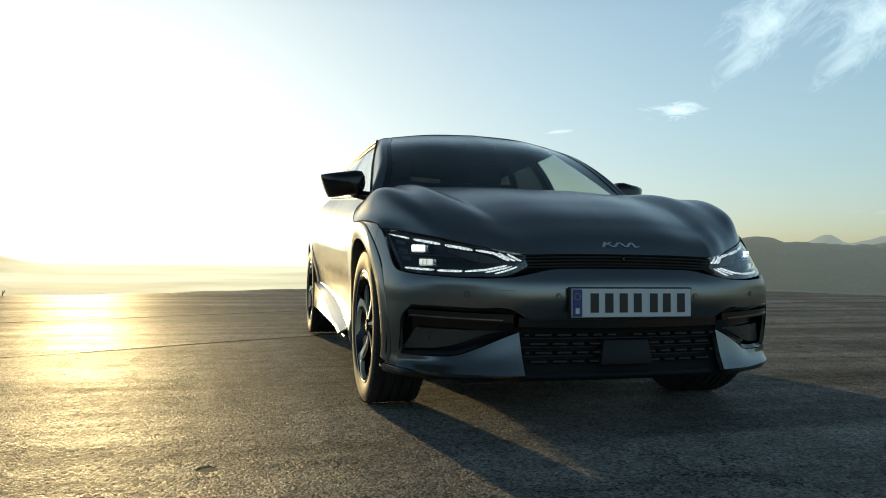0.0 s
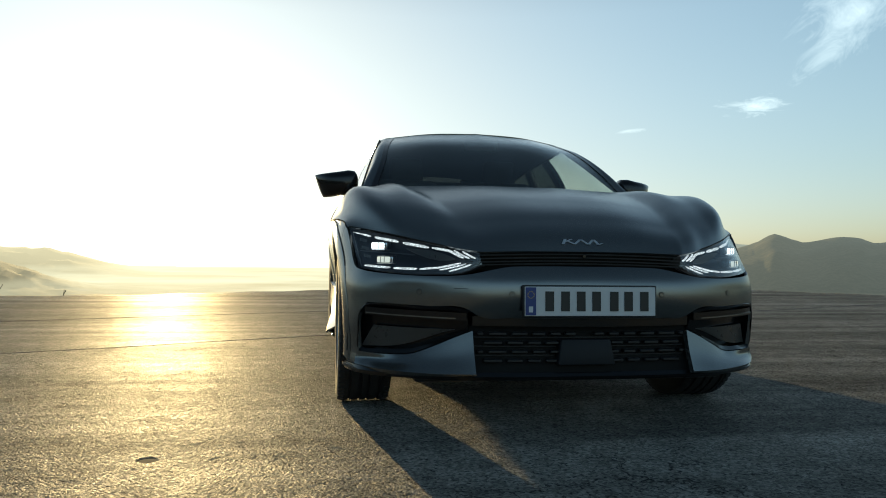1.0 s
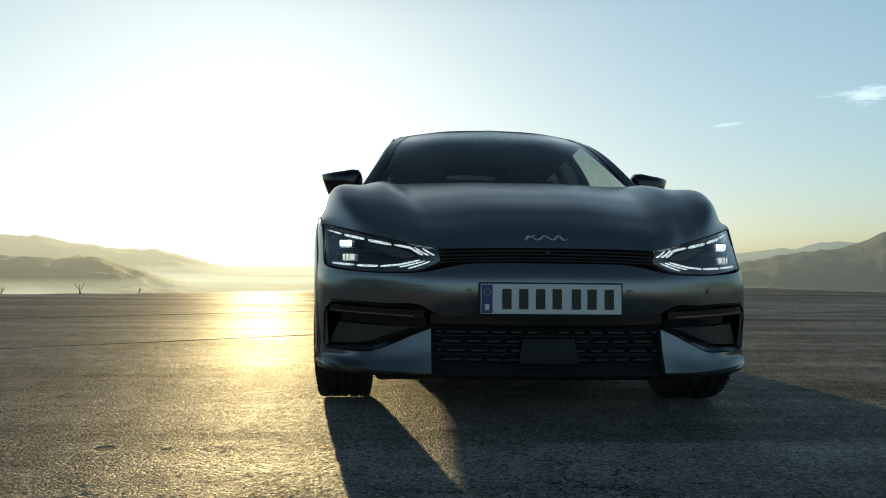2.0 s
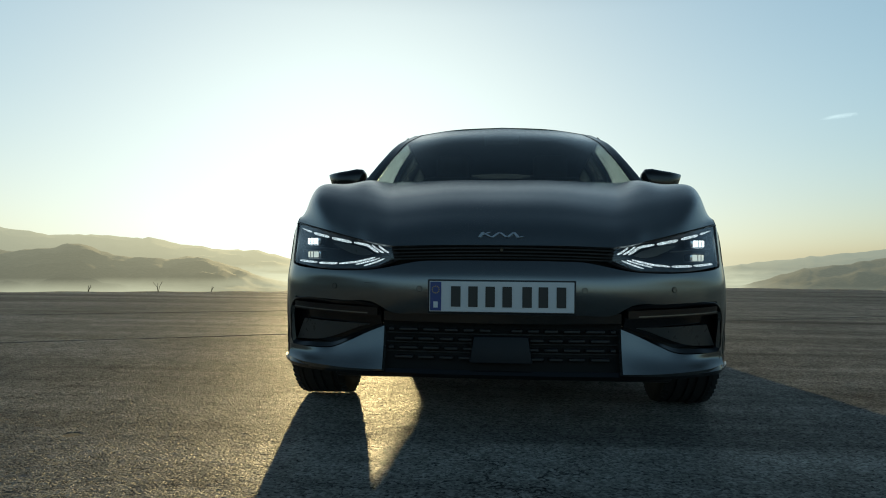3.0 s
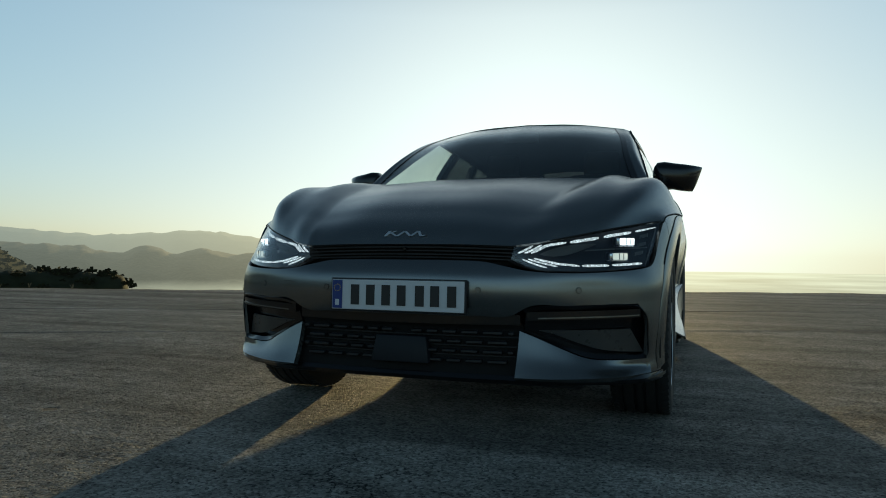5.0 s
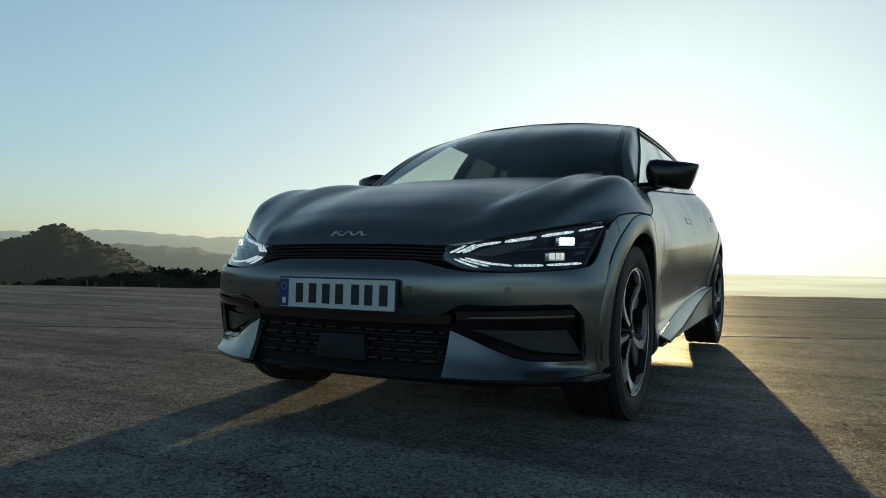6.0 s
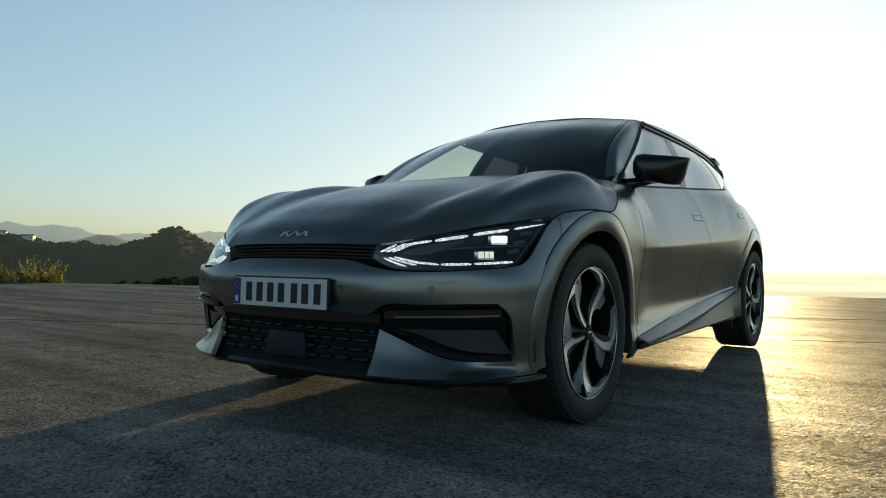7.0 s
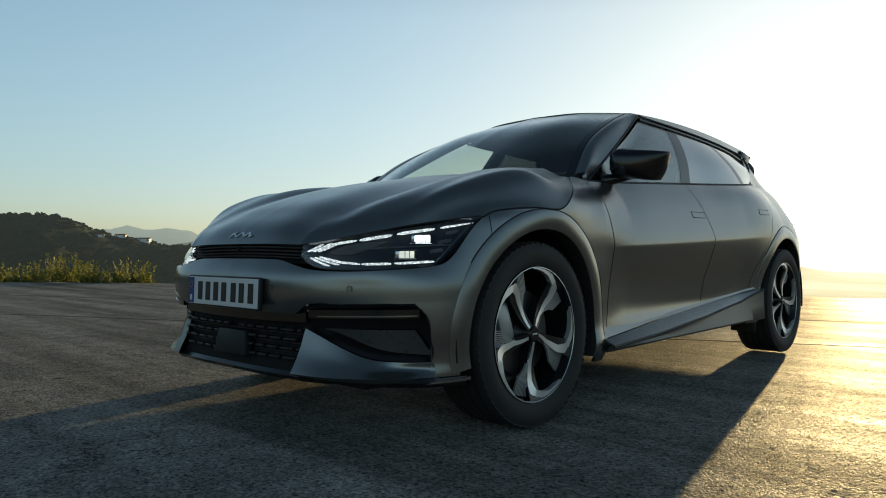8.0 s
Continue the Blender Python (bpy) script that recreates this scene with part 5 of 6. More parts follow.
for sgn in (1, -1):
    part("spoiler_end", box_bm((0.028, 0.15, 0.062), (0, 0, 0), bevel=0.012, m=pose(sgn * 0.648, 3.74, 1.366, -9, 0, 0)), BLACK_GLOSS, car)
    trail = [(0.667, 3.66, 1.345), (0.680, 3.70, 1.30), (0.690, 3.70, 1.25), (0.705, 3.65, 1.195), (0.725, 3.58, 1.178)]
    part("quarter_trim", tube_bm(flip(Line(trail)(np.linspace(0, 1, 16)), sgn), 0.014, 8), BLACK_GLOSS, car)

# ---- mirrors ----
for sgn in (1, -1):
    mir = empty("mirror", car, pose(-sgn * 0.006, 0, -0.018))
    top = graph([0, 0.08, 0.35, 0.7, 1.0], [1.155, 1.184, 1.186, 1.176, 1.166])
    low = graph([0, 0.1, 0.5, 0.8, 0.95, 1.0], [1.092, 1.062, 1.046, 1.036, 1.044, 1.075])
    nose = graph([0, 0.1, 0.4, 0.8, 1.0], [1.600, 1.560, 1.562, 1.610, 1.690])
    tail = graph([0, 0.1, 0.5, 1.0], [1.660, 1.700, 1.728, 1.742])
    bm = bmesh.new()
    rings = []
    for s in (0.0, 0.03, 0.1, 0.25, 0.45, 0.65, 0.82, 0.93, 0.98, 1.0):
        cz, hz = (top(s) + low(s)) / 2, (top(s) - low(s)) / 2
        cy, hy = (nose(s) + tail(s)) / 2, (tail(s) - nose(s)) / 2
        k = 0.55 if s == 0.0 else 0.86 if s == 1.0 else 1.0
        ring = []
        for a in np.linspace(0, 2 * math.pi, 28, endpoint=False):
            ca, sa = math.cos(a), math.sin(a)
            e = 0.55 if ca > 0 else 0.75
            ring.append(bm.verts.new((sgn * (0.806 + 0.236 * s + 0.34 * s * s * k * hz * math.copysign(abs(sa) ** 0.7, sa)), cy + k * hy * math.copysign(abs(ca) ** e, ca), cz + k * hz * math.copysign(abs(sa) ** 0.7, sa))))
        rings.append(ring)
    for r0, r1 in zip(rings, rings[1:]):
        for j in range(28):
            bm.faces.new([r0[j], r0[(j + 1) % 28], r1[(j + 1) % 28], r1[j]])
    bm.faces.new(rings[0]), bm.faces.new(rings[-1])
    bmesh.ops.recalc_face_normals(bm, faces=bm.faces)
    part("shell", bm, BLACK_GLOSS, mir, "gloss black mirror shell", smooth=60)
    part("mirror_glass", box_bm((0.17, 0.004, 0.085), (sgn * 0.935, 1.736, 1.112), bevel=0.0015, m=None), CHROME, mir)
    part("indicator", strip_bm([(sgn * (0.83 + 0.17 * f), 1.556 + 0.11 * f ** 2.2, 1.090 - 0.004 * f) for f in np.linspace(0, 1, 12)], (0, 0, 1), 0.006, (0, 1, 0), 0.012), RADAR, mir, "slim indicator strip")
    part("stalk", tube_bm([(sgn * 0.775, 1.56, 1.035), (sgn * 0.81, 1.60, 1.045), (sgn * 0.85, 1.63, 1.055), (sgn * 0.88, 1.645, 1.065)], 0.02, 10, radii=[0.034, 0.028, 0.024, 0.024]), BLACK_GLOSS, mir)

# ---- wheels ----
tyre_prof = [(-0.105, 0.268), (-0.113, 0.285), (-0.119, 0.315), (-0.116, 0.340), (-0.108, 0.357), (-0.092, 0.362), (-0.070, 0.3635), (-0.068, 0.356), (-0.060, 0.356), (-0.058, 0.364), (-0.025, 0.3645), (-0.023, 0.356),
             (-0.013, 0.356), (-0.011, 0.3645), (0.011, 0.3645), (0.013, 0.356), (0.023, 0.356), (0.025, 0.3645), (0.058, 0.364), (0.060, 0.356), (0.068, 0.356), (0.070, 0.3635), (0.092, 0.362), (0.108, 0.357),
             (0.116, 0.340), (0.119, 0.315), (0.113, 0.285), (0.105, 0.268)]


def build_wheel():
    """A wheel about the x axis, its outer face towards +x."""
    w = empty("wheel", car)
    tyre = part("tyre", lathe_bm(tyre_prof, 96), RUBBER, w)
    block = None
    for k in range(64):
        a = 2 * math.pi * k / 64
        for sx in (1, -1):
            m = Matrix.Rotation(a, 4, "X") @ pose(sx * 0.098, 0, 0.3605, 0, sx * 14, 12 * sx)
            if block is None:
                block = part("tread_block", box_bm((0.026, 0.024, 0.006), bevel=0.0), RUBBER, tyre, smooth=0)
                block.matrix_basis = m
            else:
                again(block, tyre, m)
    part("rim", lathe_bm([(0.105, 0.270), (0.110, 0.268), (0.108, 0.262), (0.095, 0.257), (0.06, 0.250), (-0.08, 0.235), (-0.105, 0.262), (-0.108, 0.27)], 80), RIM_BLACK, w)
    part("rim_edge", tube_bm([(0.108, 0.264 * math.cos(a), 0.264 * math.sin(a)) for a in np.linspace(0, 2 * math.pi, 80, endpoint=False)], 0.002, 6, closed=True), ALLOY, w)
    part("brake_disc", lathe_bm([(0.02, 0.0), (0.035, 0.06), (0.03, 0.10), (0.03, 0.172), (0.008, 0.172), (0.008, 0.0)], 60), STEEL, w)
    part("hub_cap", lathe_bm([(0.098, 0.0), (0.098, 0.026), (0.092, 0.031), (0.06, 0.034), (0.03, 0.06)], 40), RIM_BLACK, w)
    part("hub_mark", box_bm((0.002, 0.030, 0.006), (0.0985, 0, 0), bevel=0.0004), ALLOY, w, "plain silver mark")
    sp0 = None
    for k in range(5):
        a0 = radians(54 + 72 * k)
        # dark spoke body from hub to rim
        bm = bmesh.new()
        nr = 10
        rows = []
        for i in range(nr):
            f = i / (nr - 1)
            r = 0.028 + (0.262 - 0.028) * f
            half = (0.016 + 0.020 * f) / r if r > 0 else 0
            bend = 0.0
            x = 0.090 + 0.014 * f - 0.022 * math.sin(math.pi * f)
            rows.append([bm.verts.new((xx, r * math.cos(a0 + bend + s * half), r * math.sin(a0 + bend + s * half))) for xx, s in ((x, -1), (x, 1), (x - 0.045, 0.7), (x - 0.045, -0.7))])
        for p, q in zip(rows, rows[1:]):
            for j in range(4):
                bm.faces.new([p[j], p[(j + 1) % 4], q[(j + 1) % 4], q[j]])
        bm.faces.new(rows[0]), bm.faces.new(rows[-1][::-1])
        bmesh.ops.recalc_face_normals(bm, faces=bm.faces)
        spoke = part("spoke", bm, RIM_BLACK, w)
        # machined face: rises from the hub, widens, and turns along the rim
        fs = np.linspace(0, 1, 26)
        rad = np.interp(fs, [0, 0.25, 0.50, 0.62, 0.80, 1.0], [0.034, 0.110, 0.190, 0.240, 0.255, 0.261])
        ang = a0 + np.interp(fs, [0, 0.25, 0.50, 0.62, 0.80, 1.0], [0.12, -0.05, -0.09, -0.01, 0.28, 0.70])
        wid = np.interp(fs, [0, 0.25, 0.50, 0.62, 0.72, 0.85, 1.0], [0.010, 0.018, 0.030, 0.044, 0.036, 0.018, 0.005])
        xs = 0.0925 + 0.014 * np.clip((rad - 0.028) / 0.234, 0, 1) - 0.020 * np.sin(np.pi * np.clip((rad - 0.028) / 0.234, 0, 1))
        pts = np.stack([xs, rad * np.cos(ang), rad * np.sin(ang)], axis=1)
        tan = np.gradient(pts, axis=0)
        wd = np.cross(tan, (1, 0, 0))
        wd /= np.linalg.norm(wd, axis=1, keepdims=True)
        part("machined_face", strip_bm(pts, wd, wid, (-1, 0, 0), 0.02), ALLOY, spoke, "bright machined face")
        # ribbed insert beside the spoke
        for j in range(9):
            aa = a0 - 0.13 - 0.038 * j
            rr = np.linspace(0.075 + 0.10 * (j / 8) ** 0.6, 0.247, 4)
            pts = np.stack([0.076 + 0.0 * rr, rr * math.cos(aa), rr * math.sin(aa)], axis=1)
            part("insert_rib", strip_bm(pts, (0, -math.sin(aa), math.cos(aa)), 0.004, (-1, 0, 0), 0.01), RIB_GREY, spoke)
    return w


wheel = build_wheel()
SMALL = Matrix.Diagonal((1, 0.985, 0.985, 1))
wheel.matrix_basis = pose(0.812, AXLE_F, HUB_Z + 0.002) @ SMALL
for sx, y, turn in ((1, AXLE_R, 14), (-1, AXLE_F, 30), (-1, AXLE_R, -20)):
    copy_thing(wheel, pose(sx * 0.812, y, HUB_Z + 0.002, 0, 0, 0 if sx > 0 else 180) @ pose(0, 0, 0, turn, 0, 0) @ SMALL)
for sgn in (1, -1):
    for yc in (AXLE_F, AXLE_R):
        part("brake_caliper", box_bm((0.06, 0.075, 0.15), bevel=0.012, m=pose(sgn * 0.845, yc - 0.135, HUB_Z + 0.05, 20, 0, 0)), CALIPER, car)

# ---- underside and cabin ----
part("floor_pan", box_bm((1.30, 4.3, 0.10), (0, 2.35, 0.240), bevel=0.02), BLACK_MATT, car)
part("front_bulkhead", box_bm((1.18, 0.06, 0.60), (0, 1.38, 0.60), bevel=0.01), CAVITY, car)
part("nose_tray", box_bm((1.0, 0.80, 0.03), (0, 0.72, 0.238), bevel=0.01), BLACK_MATT, car)
part("tail_wall", box_bm((1.2, 0.05, 0.6), (0, 4.45, 0.62), bevel=0.01), CAVITY, car)
part("cabin_floor", box_bm((1.66, 3.0, 0.04), (0, 2.9, 0.42), bevel=0.01), TRIM, car)
dash_pts = loft([Line([(-0.76, 1.30, 1.00), (0, 1.22, 1.02), (0.76, 1.30, 1.00)]), Line([(-0.76, 1.72, 1.01), (0, 1.68, 1.03), (0.76, 1.72, 1.01)]), Line([(-0.76, 1.80, 0.92), (0, 1.78, 0.92), (0.76, 1.80, 0.92)]), Line([(-0.74, 1.74, 0.60), (0, 1.72, 0.60), (0.74, 1.74, 0.60)])], 16, 16)
part("dashboard", panel(dash_pts, 0.03), TRIM, car)
wheel_c = np.array([0.37, 1.96, 0.93])
part("steering_wheel", tube_bm([wheel_c + np.array([0.18 * math.cos(a), 0.06 * math.sin(a), 0.17 * math.sin(a)]) for a in np.linspace(0, 2 * math.pi, 40, endpoint=False)], 0.014, 8, closed=True), TRIM, car)
for x in (0.37, -0.37):
    seat = empty("front_seat", car)
    part("cushion", box_bm((0.50, 0.52, 0.16), (x, 2.42, 0.62), bevel=0.05, segments=3), SEAT, seat)
    part("backrest", box_bm((0.48, 0.14, 0.62), (0, 0, 0.31), bevel=0.05, segments=3, m=pose(x, 2.70, 0.66, -18, 0, 0)), SEAT, seat)
    part("headrest", box_bm((0.26, 0.09, 0.20), (0, 0, 0), bevel=0.04, segments=3, m=pose(x, 2.90, 1.335, -12, 0, 0)), SEAT, seat)
part("rear_bench", box_bm((1.36, 0.16, 0.72), (0, 0, 0.36), bevel=0.05, segments=3, m=pose(0, 3.60, 0.66, -20, 0, 0)), SEAT, car)
for x in (0.40, -0.40):
    part("rear_headrest", box_bm((0.30, 0.08, 0.12), bevel=0.035, segments=3, m=pose(x, 3.86, 1.33, -14, 0, 0)), SEAT, car)
part("inside_mirror", box_bm((0.22, 0.03, 0.065), (0, 1.93, 1.39), bevel=0.012), TRIM, car)
lining = loft([Line([(-0.56, 2.16, 1.425), (0, 2.12, 1.485), (0.56, 2.16, 1.425)]), Line([(-0.58, 2.8, 1.43), (0, 2.8, 1.52), (0.58, 2.8, 1.43)]), Line([(-0.58, 3.75, 1.345), (0, 3.8, 1.40), (0.58, 3.75, 1.345)])], 14, 14)
part("headlining", panel(lining, 0.006), TRIM, car)
for sgn in (1, -1):
    side = loft([Line(win_top.p + np.array([-0.010, 0, 0.004])), Line([(0.56, 2.18, 1.424), (0.58, 2.8, 1.428), (0.58, 3.70, 1.348)])], 4, 30)
    part("side_lining", panel(flip(side, sgn), 0.004), TRIM, car)

# ---- things on and beyond the pad ----
PIT = material("dark_asphalt_pit", (0.018, 0.017, 0.016), rough=0.9, noise_scale=30, colour_var=0.3, bump=0.4, bump_scale=120)
TAR = material("paving_seam_tar", (0.028, 0.027, 0.026), rough=0.6, noise_scale=25, colour_var=0.25, rough_var=0.1, bump=0.4, bump_scale=150)


def leaf_material(name, colour, light):
    """Thin leaves: some light comes through them."""
    m = bpy.data.materials.new(name)
    m.use_nodes = True
    t = m.node_tree
    p = t.nodes["Principled BSDF"]
    p.inputs["Roughness"].default_value = 0.6
    mk = node_tree(t)
    rnd = mk("ShaderNodeNewGeometry").outputs["Random Per Island"]
    mix = mk("ShaderNodeMix")
    mix.data_type = "RGBA"
    t.links.new(rnd, mix.inputs[0])
    mix.inputs[6].default_value = (*colour, 1)
    mix.inputs[7].default_value = (*light, 1)
    t.links.new(mix.outputs[2], p.inputs["Base Color"])
    thin = mk("ShaderNodeBsdfTranslucent", Color=mix.outputs[2])
    mx = mk("ShaderNodeMixShader", i_0=0.45, i_1=p.outputs[0], i_2=thin.outputs[0])
    t.links.new(mx.outputs[0], t.nodes["Material Output"].inputs["Surface"])
    return m


LEAF = leaf_material("weed_leaf", (0.07, 0.10, 0.02), (0.16, 0.17, 0.04))
FLOWER = leaf_material("yellow_weed_flower", (0.34, 0.28, 0.03), (0.36, 0.34, 0.07))
STALK = material("dry_stalk", (0.16, 0.13, 0.07), rough=0.8, noise_scale=20, colour_var=0.2)
# bushes take the same emitted haze as the hill under them
SCRUB = hazy_landscape("hazed_scrub_leaf", (0.008, 0.013, 0.005), (0.024, 0.030, 0.011), scale=0.2, haze_length=4200.0)
WHITEWASH = material("whitewashed_wall", (0.80, 0.79, 0.75), rough=0.8, noise_scale=0.5, colour_var=0.06)
CLAY = material("clay_roof", (0.30, 0.15, 0.09), rough=0.85, noise_scale=0.8, colour_var=0.2)

# a small pit, its dark inside put into a flat disc's colour, and the long paving seam
rng = random.Random(4)
bm = bmesh.new()
ring0 = [bm.verts.new((0.034 * math.cos(a) * rng.uniform(0.75, 1.15), 0.032 * math.sin(a) * rng.uniform(0.75, 1.15), 0.002)) for a in np.linspace(0, 2 * math.pi, 18, endpoint=False)]
ring1 = [bm.verts.new((v.co.x * 1.06, v.co.y * 1.06, 0.0)) for v in ring0]
bm.faces.new(ring0)
for k in range(18):
    bm.faces.new([ring0[k], ring1[k], ring1[(k + 1) % 18], ring0[(k + 1) % 18]])
bmesh.ops.recalc_face_normals(bm, faces=bm.faces)
pit = part("asphalt_pit", bm, PIT, None)
pit.matrix_basis = pose(-1.559, -0.064, -0.0012)
tagged(pit, "small dark pit in the worn asphalt", "pit", kind="structure")


def seam(x0, x1, y_of, width, name="paving_seam"):
    xs = np.linspace(x0, x1, 140)
    r = random.Random(int(abs(x0) * 100))
    pts = [(x, y_of(x) + 0.006 * math.sin(x * 3.1) + r.uniform(-0.004, 0.004), -0.001) for x in xs]
    w = [width * r.uniform(0.6, 1.3) for _ in xs]
    ob = part(name, strip_bm(pts, (0, 1, 0), w, (0, 0, 1), 0.004), TAR, None)
    return tagged(ob, "long tar seam between two asphalt strips", "seam", group="paving seams", kind="structure")


seam(-9.0, 9.0, lambda x: 3.93 + 0.449 * x - 0.002 * x * x, 0.030)
seam(-12.0, 3.0, lambda x: 6.35 + 0.40 * x, 0.022)


def weed(seed, height):
    """A flowering weed: thin stems, small leaves, yellow heads."""
    r = random.Random(seed)
    top = empty("weed")
    stems, leaves, heads = bmesh.new(), bmesh.new(), bmesh.new()

    def blade(bm, at, size, up):
        d = Vector((r.uniform(-1, 1), r.uniform(-1, 1), r.uniform(-0.2, 1) + up)).normalized()
        side = d.orthogonal().normalized() * size * 0.34
        mid = at + d * size * 0.55
        v = [bm.verts.new(at), bm.verts.new(mid + side), bm.verts.new(at + d * size), bm.verts.new(mid - side)]
        bm.faces.new(v)

    for _ in range(26):
        a, spread = r.uniform(0, 2 * math.pi), r.uniform(0.02, 0.42) * height
        h = height * (r.uniform(0.80, 1.05) if _ % 5 == 0 else r.uniform(0.28, 0.62))
        spread *= 0.5 if _ % 5 == 0 else 1.0
        base = Vector((r.uniform(-0.22, 0.22) * height, r.uniform(-0.22, 0.22) * height, -0.03))
        prev = None
        for k in range(5):
            f = k / 4
            p = base + Vector((math.cos(a) * spread * f * f, math.sin(a) * spread * f * f, h * f))
            if prev is not None:
                w = 0.004 * (1.2 - f)
                q = [stems.verts.new(c) for c in (prev + Vector((w, 0, 0)), prev + Vector((-w, w, 0)), prev + Vector((-w, -w, 0)), p + Vector((w, 0, 0)), p + Vector((-w, w, 0)), p + Vector((-w, -w, 0)))]
                for i in range(3):
                    stems.faces.new([q[i], q[(i + 1) % 3], q[(i + 1) % 3 + 3], q[i + 3]])
                for _ in range(5):
                    blade(leaves, prev.lerp(p, r.random()), r.uniform(0.03, 0.075), 0.2)
                if f > 0.55:
                    for _ in range(6):
                        blade(heads, prev.lerp(p, r.random()) + Vector((r.uniform(-1, 1), r.uniform(-1, 1), r.uniform(-1, 1))) * 0.03, r.uniform(0.018, 0.035), 0.5)
            prev = p
    tagged(part("stems", stems, STALK, top, smooth=0), kind="stuff")
    tagged(part("leaves", leaves, LEAF, top, smooth=0), kind="stuff")
    tagged(part("flower_spray", heads, FLOWER, top, "small yellow flower heads", smooth=0), kind="stuff")
    return tagged(top, "wild yellow flowering weed at the pad's edge", "weed", group="weeds along the edge")


kinds = [weed(11, 0.86), weed(23, 0.66), weed(37, 0.46)]
r = random.Random(9)
first = {0: True, 1: True, 2: True}
for k in range(26):
    az = -66.9 - 12.5 * (k / 25) - r.uniform(-0.3, 0.3)
    R = float(rim(az)) + r.uniform(0.15, 1.0)
    big = 0.5 + 0.5 * math.sin(k * 0.55 + 0.4)
    which = 0 if big > 0.62 and k > 3 else (1 if r.random() < 0.6 else 2)
    m = pose(R * math.sin(radians(az)), R * math.cos(radians(az)), -0.14 - 0.25 * r.random() * (k % 3 == 1), 0, 0, r.uniform(0, 360))
    if first[which]:
        kinds[which].matrix_basis = m
        first[which] = False
    else:
        copy_thing(kinds[which], m)


def stalk(az, height, seed):
    r = random.Random(seed)
    top = empty("dry_stalk")
    R = float(rim(az)) - 0.05
    for _ in range(3):
        a = r.uniform(0, 6.28)
        part("stem", tube_bm([(0, 0, -0.02), (0.02 * math.cos(a), 0.02 * math.sin(a), height * 0.5), (0.09 * math.cos(a) * height * 6, 0.032 * math.sin(a), height * r.uniform(0.8, 1.1))], 0.004, 5), STALK, top)
    top.matrix_basis = pose(R * math.sin(radians(az)), R * math.cos(radians(az)), 0)
    return tagged(top, "dry leafless stalk at the pad's edge", "stalk", group="dry stalks")


for az, h, sd in ((-33.0, 0.16, 1), (-38.5, 0.10, 2), (-52.5, 0.09, 3), (-55.5, 0.11, 4), (-58.0, 0.13, 5), (-57.4, 0.08, 6), (-64.0, 0.2, 7), (-28.5, 0.08, 8)):
    stalk(az, h, sd)


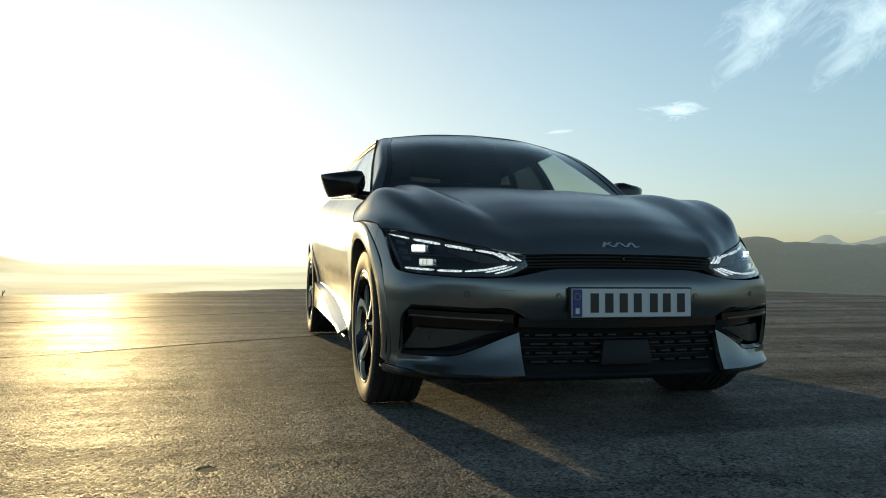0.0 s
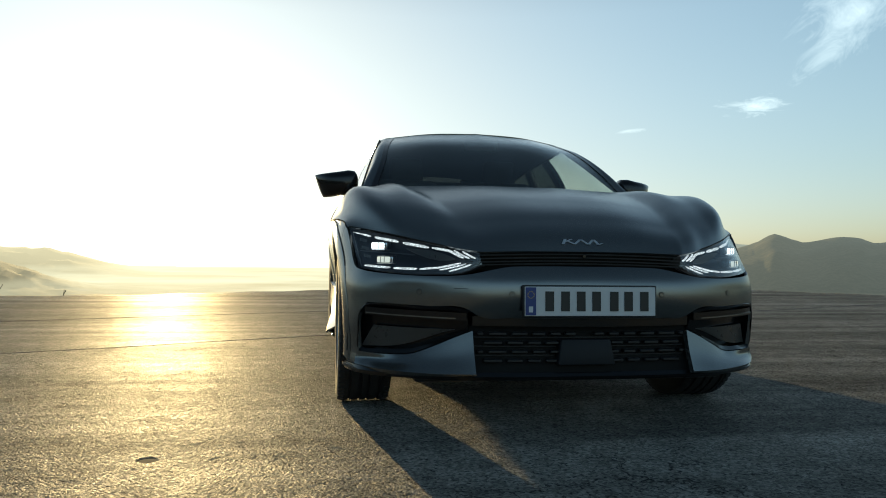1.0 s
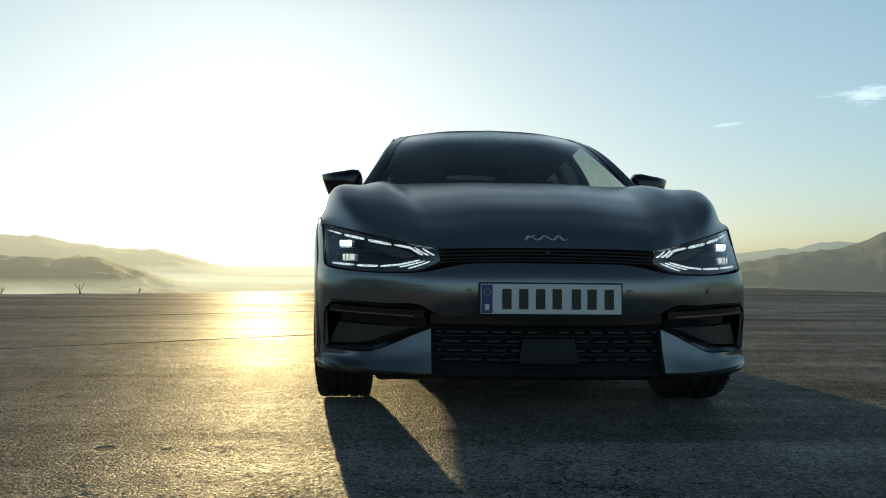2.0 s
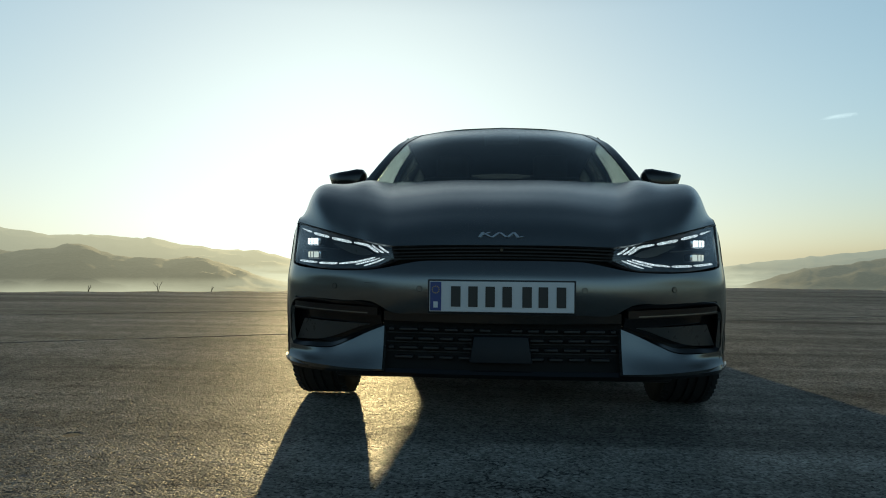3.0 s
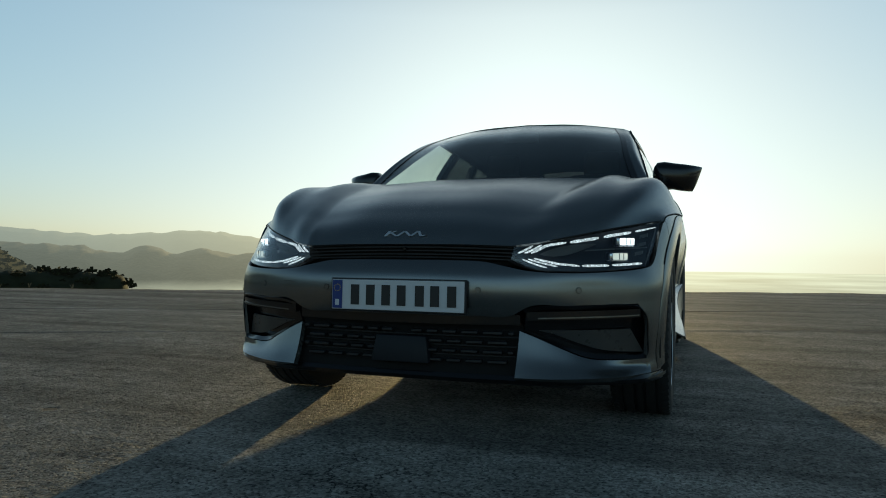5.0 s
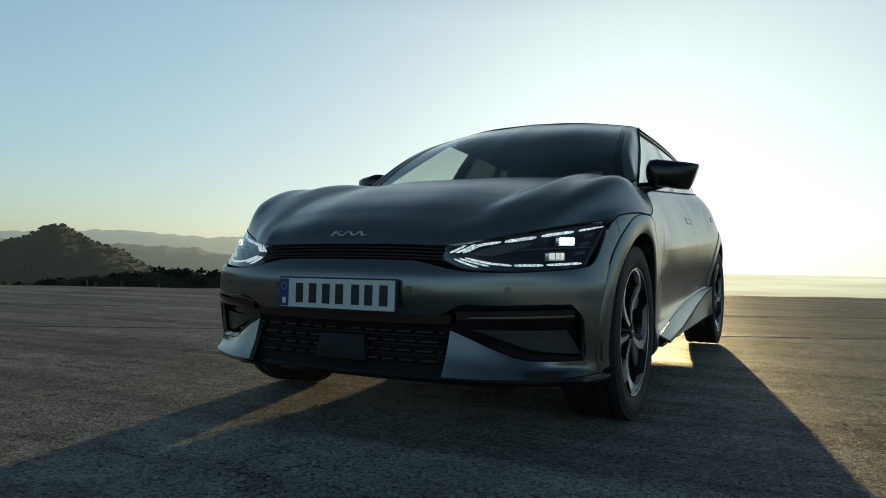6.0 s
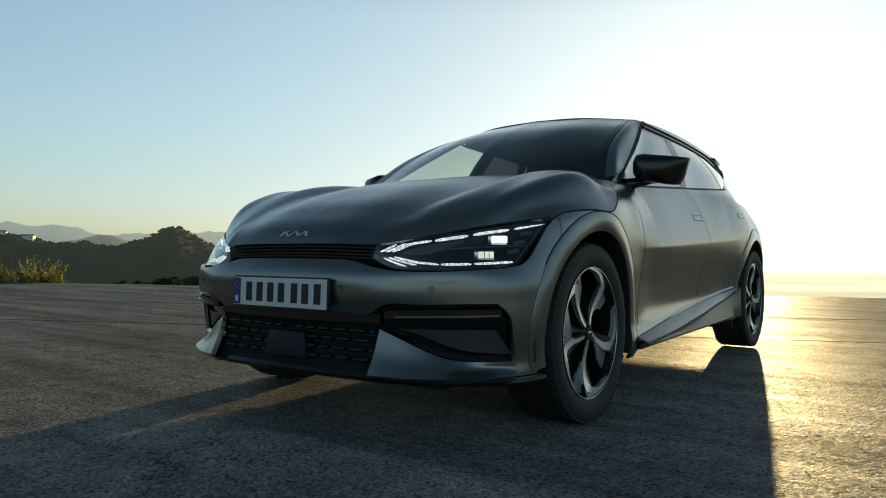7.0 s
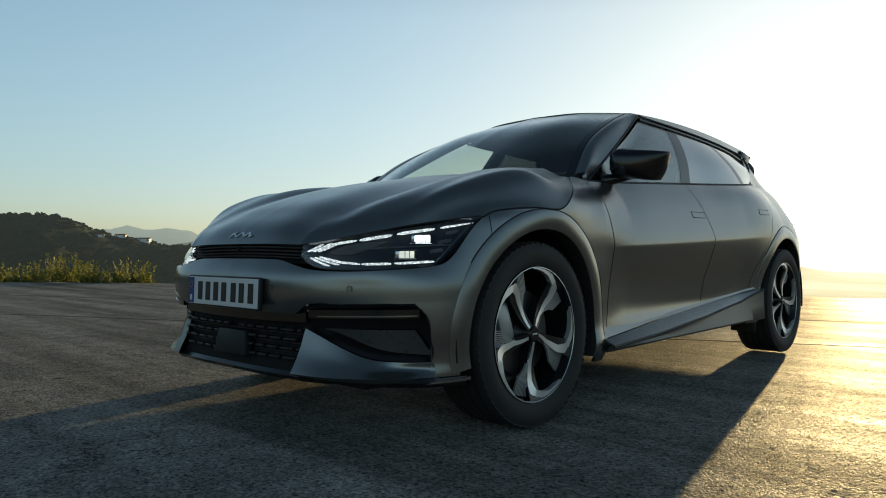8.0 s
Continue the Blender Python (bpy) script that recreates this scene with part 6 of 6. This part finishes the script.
# scrub clumps over the near hill and the spur
def clumps(spec, seed, name):
    """Many small leafy bushes set on a hill; spec rows: count, azimuth range, object, distance range, size range."""
    r = random.Random(seed)
    verts, faces = [], []
    for count, az0, az1, hill, r0, r1, s0, s1 in spec:
        for _ in range(count):
            az, R = r.uniform(az0, az1), r.uniform(r0, r1)
            x, y = R * math.sin(radians(az)), R * math.cos(radians(az))
            hit, place, _, _ = hill.ray_cast(Vector((x, y, 400)), Vector((0, 0, -1)))
            if not hit:
                continue
            size = r.uniform(s0, s1)
            for _ in range(26):
                d = Vector((r.gauss(0, 1), r.gauss(0, 1), abs(r.gauss(0, 0.8)))).normalized() * size * r.uniform(0.45, 1.0)
                d.z *= 0.85
                c = place + d
                n = Vector((r.gauss(0, 1), r.gauss(0, 1), r.gauss(0, 1))).normalized()
                a = n.orthogonal().normalized() * size * 0.36
                b = n.cross(a)
                k = len(verts)
                verts += [c + a, c + b * 0.8, c - a * 0.9, c - b]
                faces.append((k, k + 1, k + 2, k + 3))
    me = bpy.data.meshes.new(name)
    me.from_pydata([tuple(v) for v in verts], [], faces)
    me.materials.append(SCRUB)
    return tagged(new(name, me), "dark scrub bushes scattered over the hillside", "scrub", kind="stuff")


near_hill = [o for o in scene.objects if o.get("label") == "dark green scrub hill with dry grass"][0]
spur = [o for o in scene.objects if o.get("label") == "low scrub spur below the pad"][0]
clumps([(2600, -80, -48, near_hill, 560, 760, 0.9, 2.6), (60, -76, -48, near_hill, 735, 756, 2.0, 4.0), (160, -61, -42.8, spur, 88, 124, 0.35, 1.0), (10, -49, -44, spur, 112, 122, 0.9, 1.4)], 5, "hillside_scrub")


def house(az, dist, wide, high, seed):
    """A small white country house on the hill."""
    top = empty("house")
    s, c = math.sin(radians(az)), math.cos(radians(az))
    hit, place, _, _ = near_hill.ray_cast(Vector((dist * s, dist * c, 400)), Vector((0, 0, -1)))
    part("wall", box_bm((wide, 7, high + 3), (0, 0, high / 2 - 1.5), bevel=0.05, segments=1), WHITEWASH, top)
    bm = bmesh.new()
    a = [bm.verts.new(q) for q in ((-wide / 2 - 0.4, -3.9, high), (wide / 2 + 0.4, -3.9, high), (wide / 2 + 0.4, 3.9, high), (-wide / 2 - 0.4, 3.9, high), (-wide / 2 - 0.4, 0, high + 1.1), (wide / 2 + 0.4, 0, high + 1.1))]
    for q in ((0, 1, 5, 4), (2, 3, 4, 5), (0, 4, 3), (1, 2, 5), (3, 2, 1, 0)):
        bm.faces.new([a[i] for i in q])
    bmesh.ops.recalc_face_normals(bm, faces=bm.faces)
    part("roof", bm, CLAY, top, smooth=0)
    for x in np.linspace(-wide * 0.35, wide * 0.35, max(2, int(wide / 4))):
        part("window", box_bm((0.9, 0.1, 1.1), (x, -3.5, high * 0.5), bevel=0.02, segments=1), CAVITY, top)
    top.matrix_basis = pose(place.x, place.y, place.z - 0.2, 0, 0, -az + seed)
    return tagged(top, "small white country house on the far hillside", "house", group="houses on the hill")


for k, (az, d, w, h) in enumerate(((-66.3, 735, 11, 3.2), (-67.9, 725, 9, 2.4), (-69.3, 715, 7, 2.2))):
    house(az, d, w, h, 8 * k - 20)
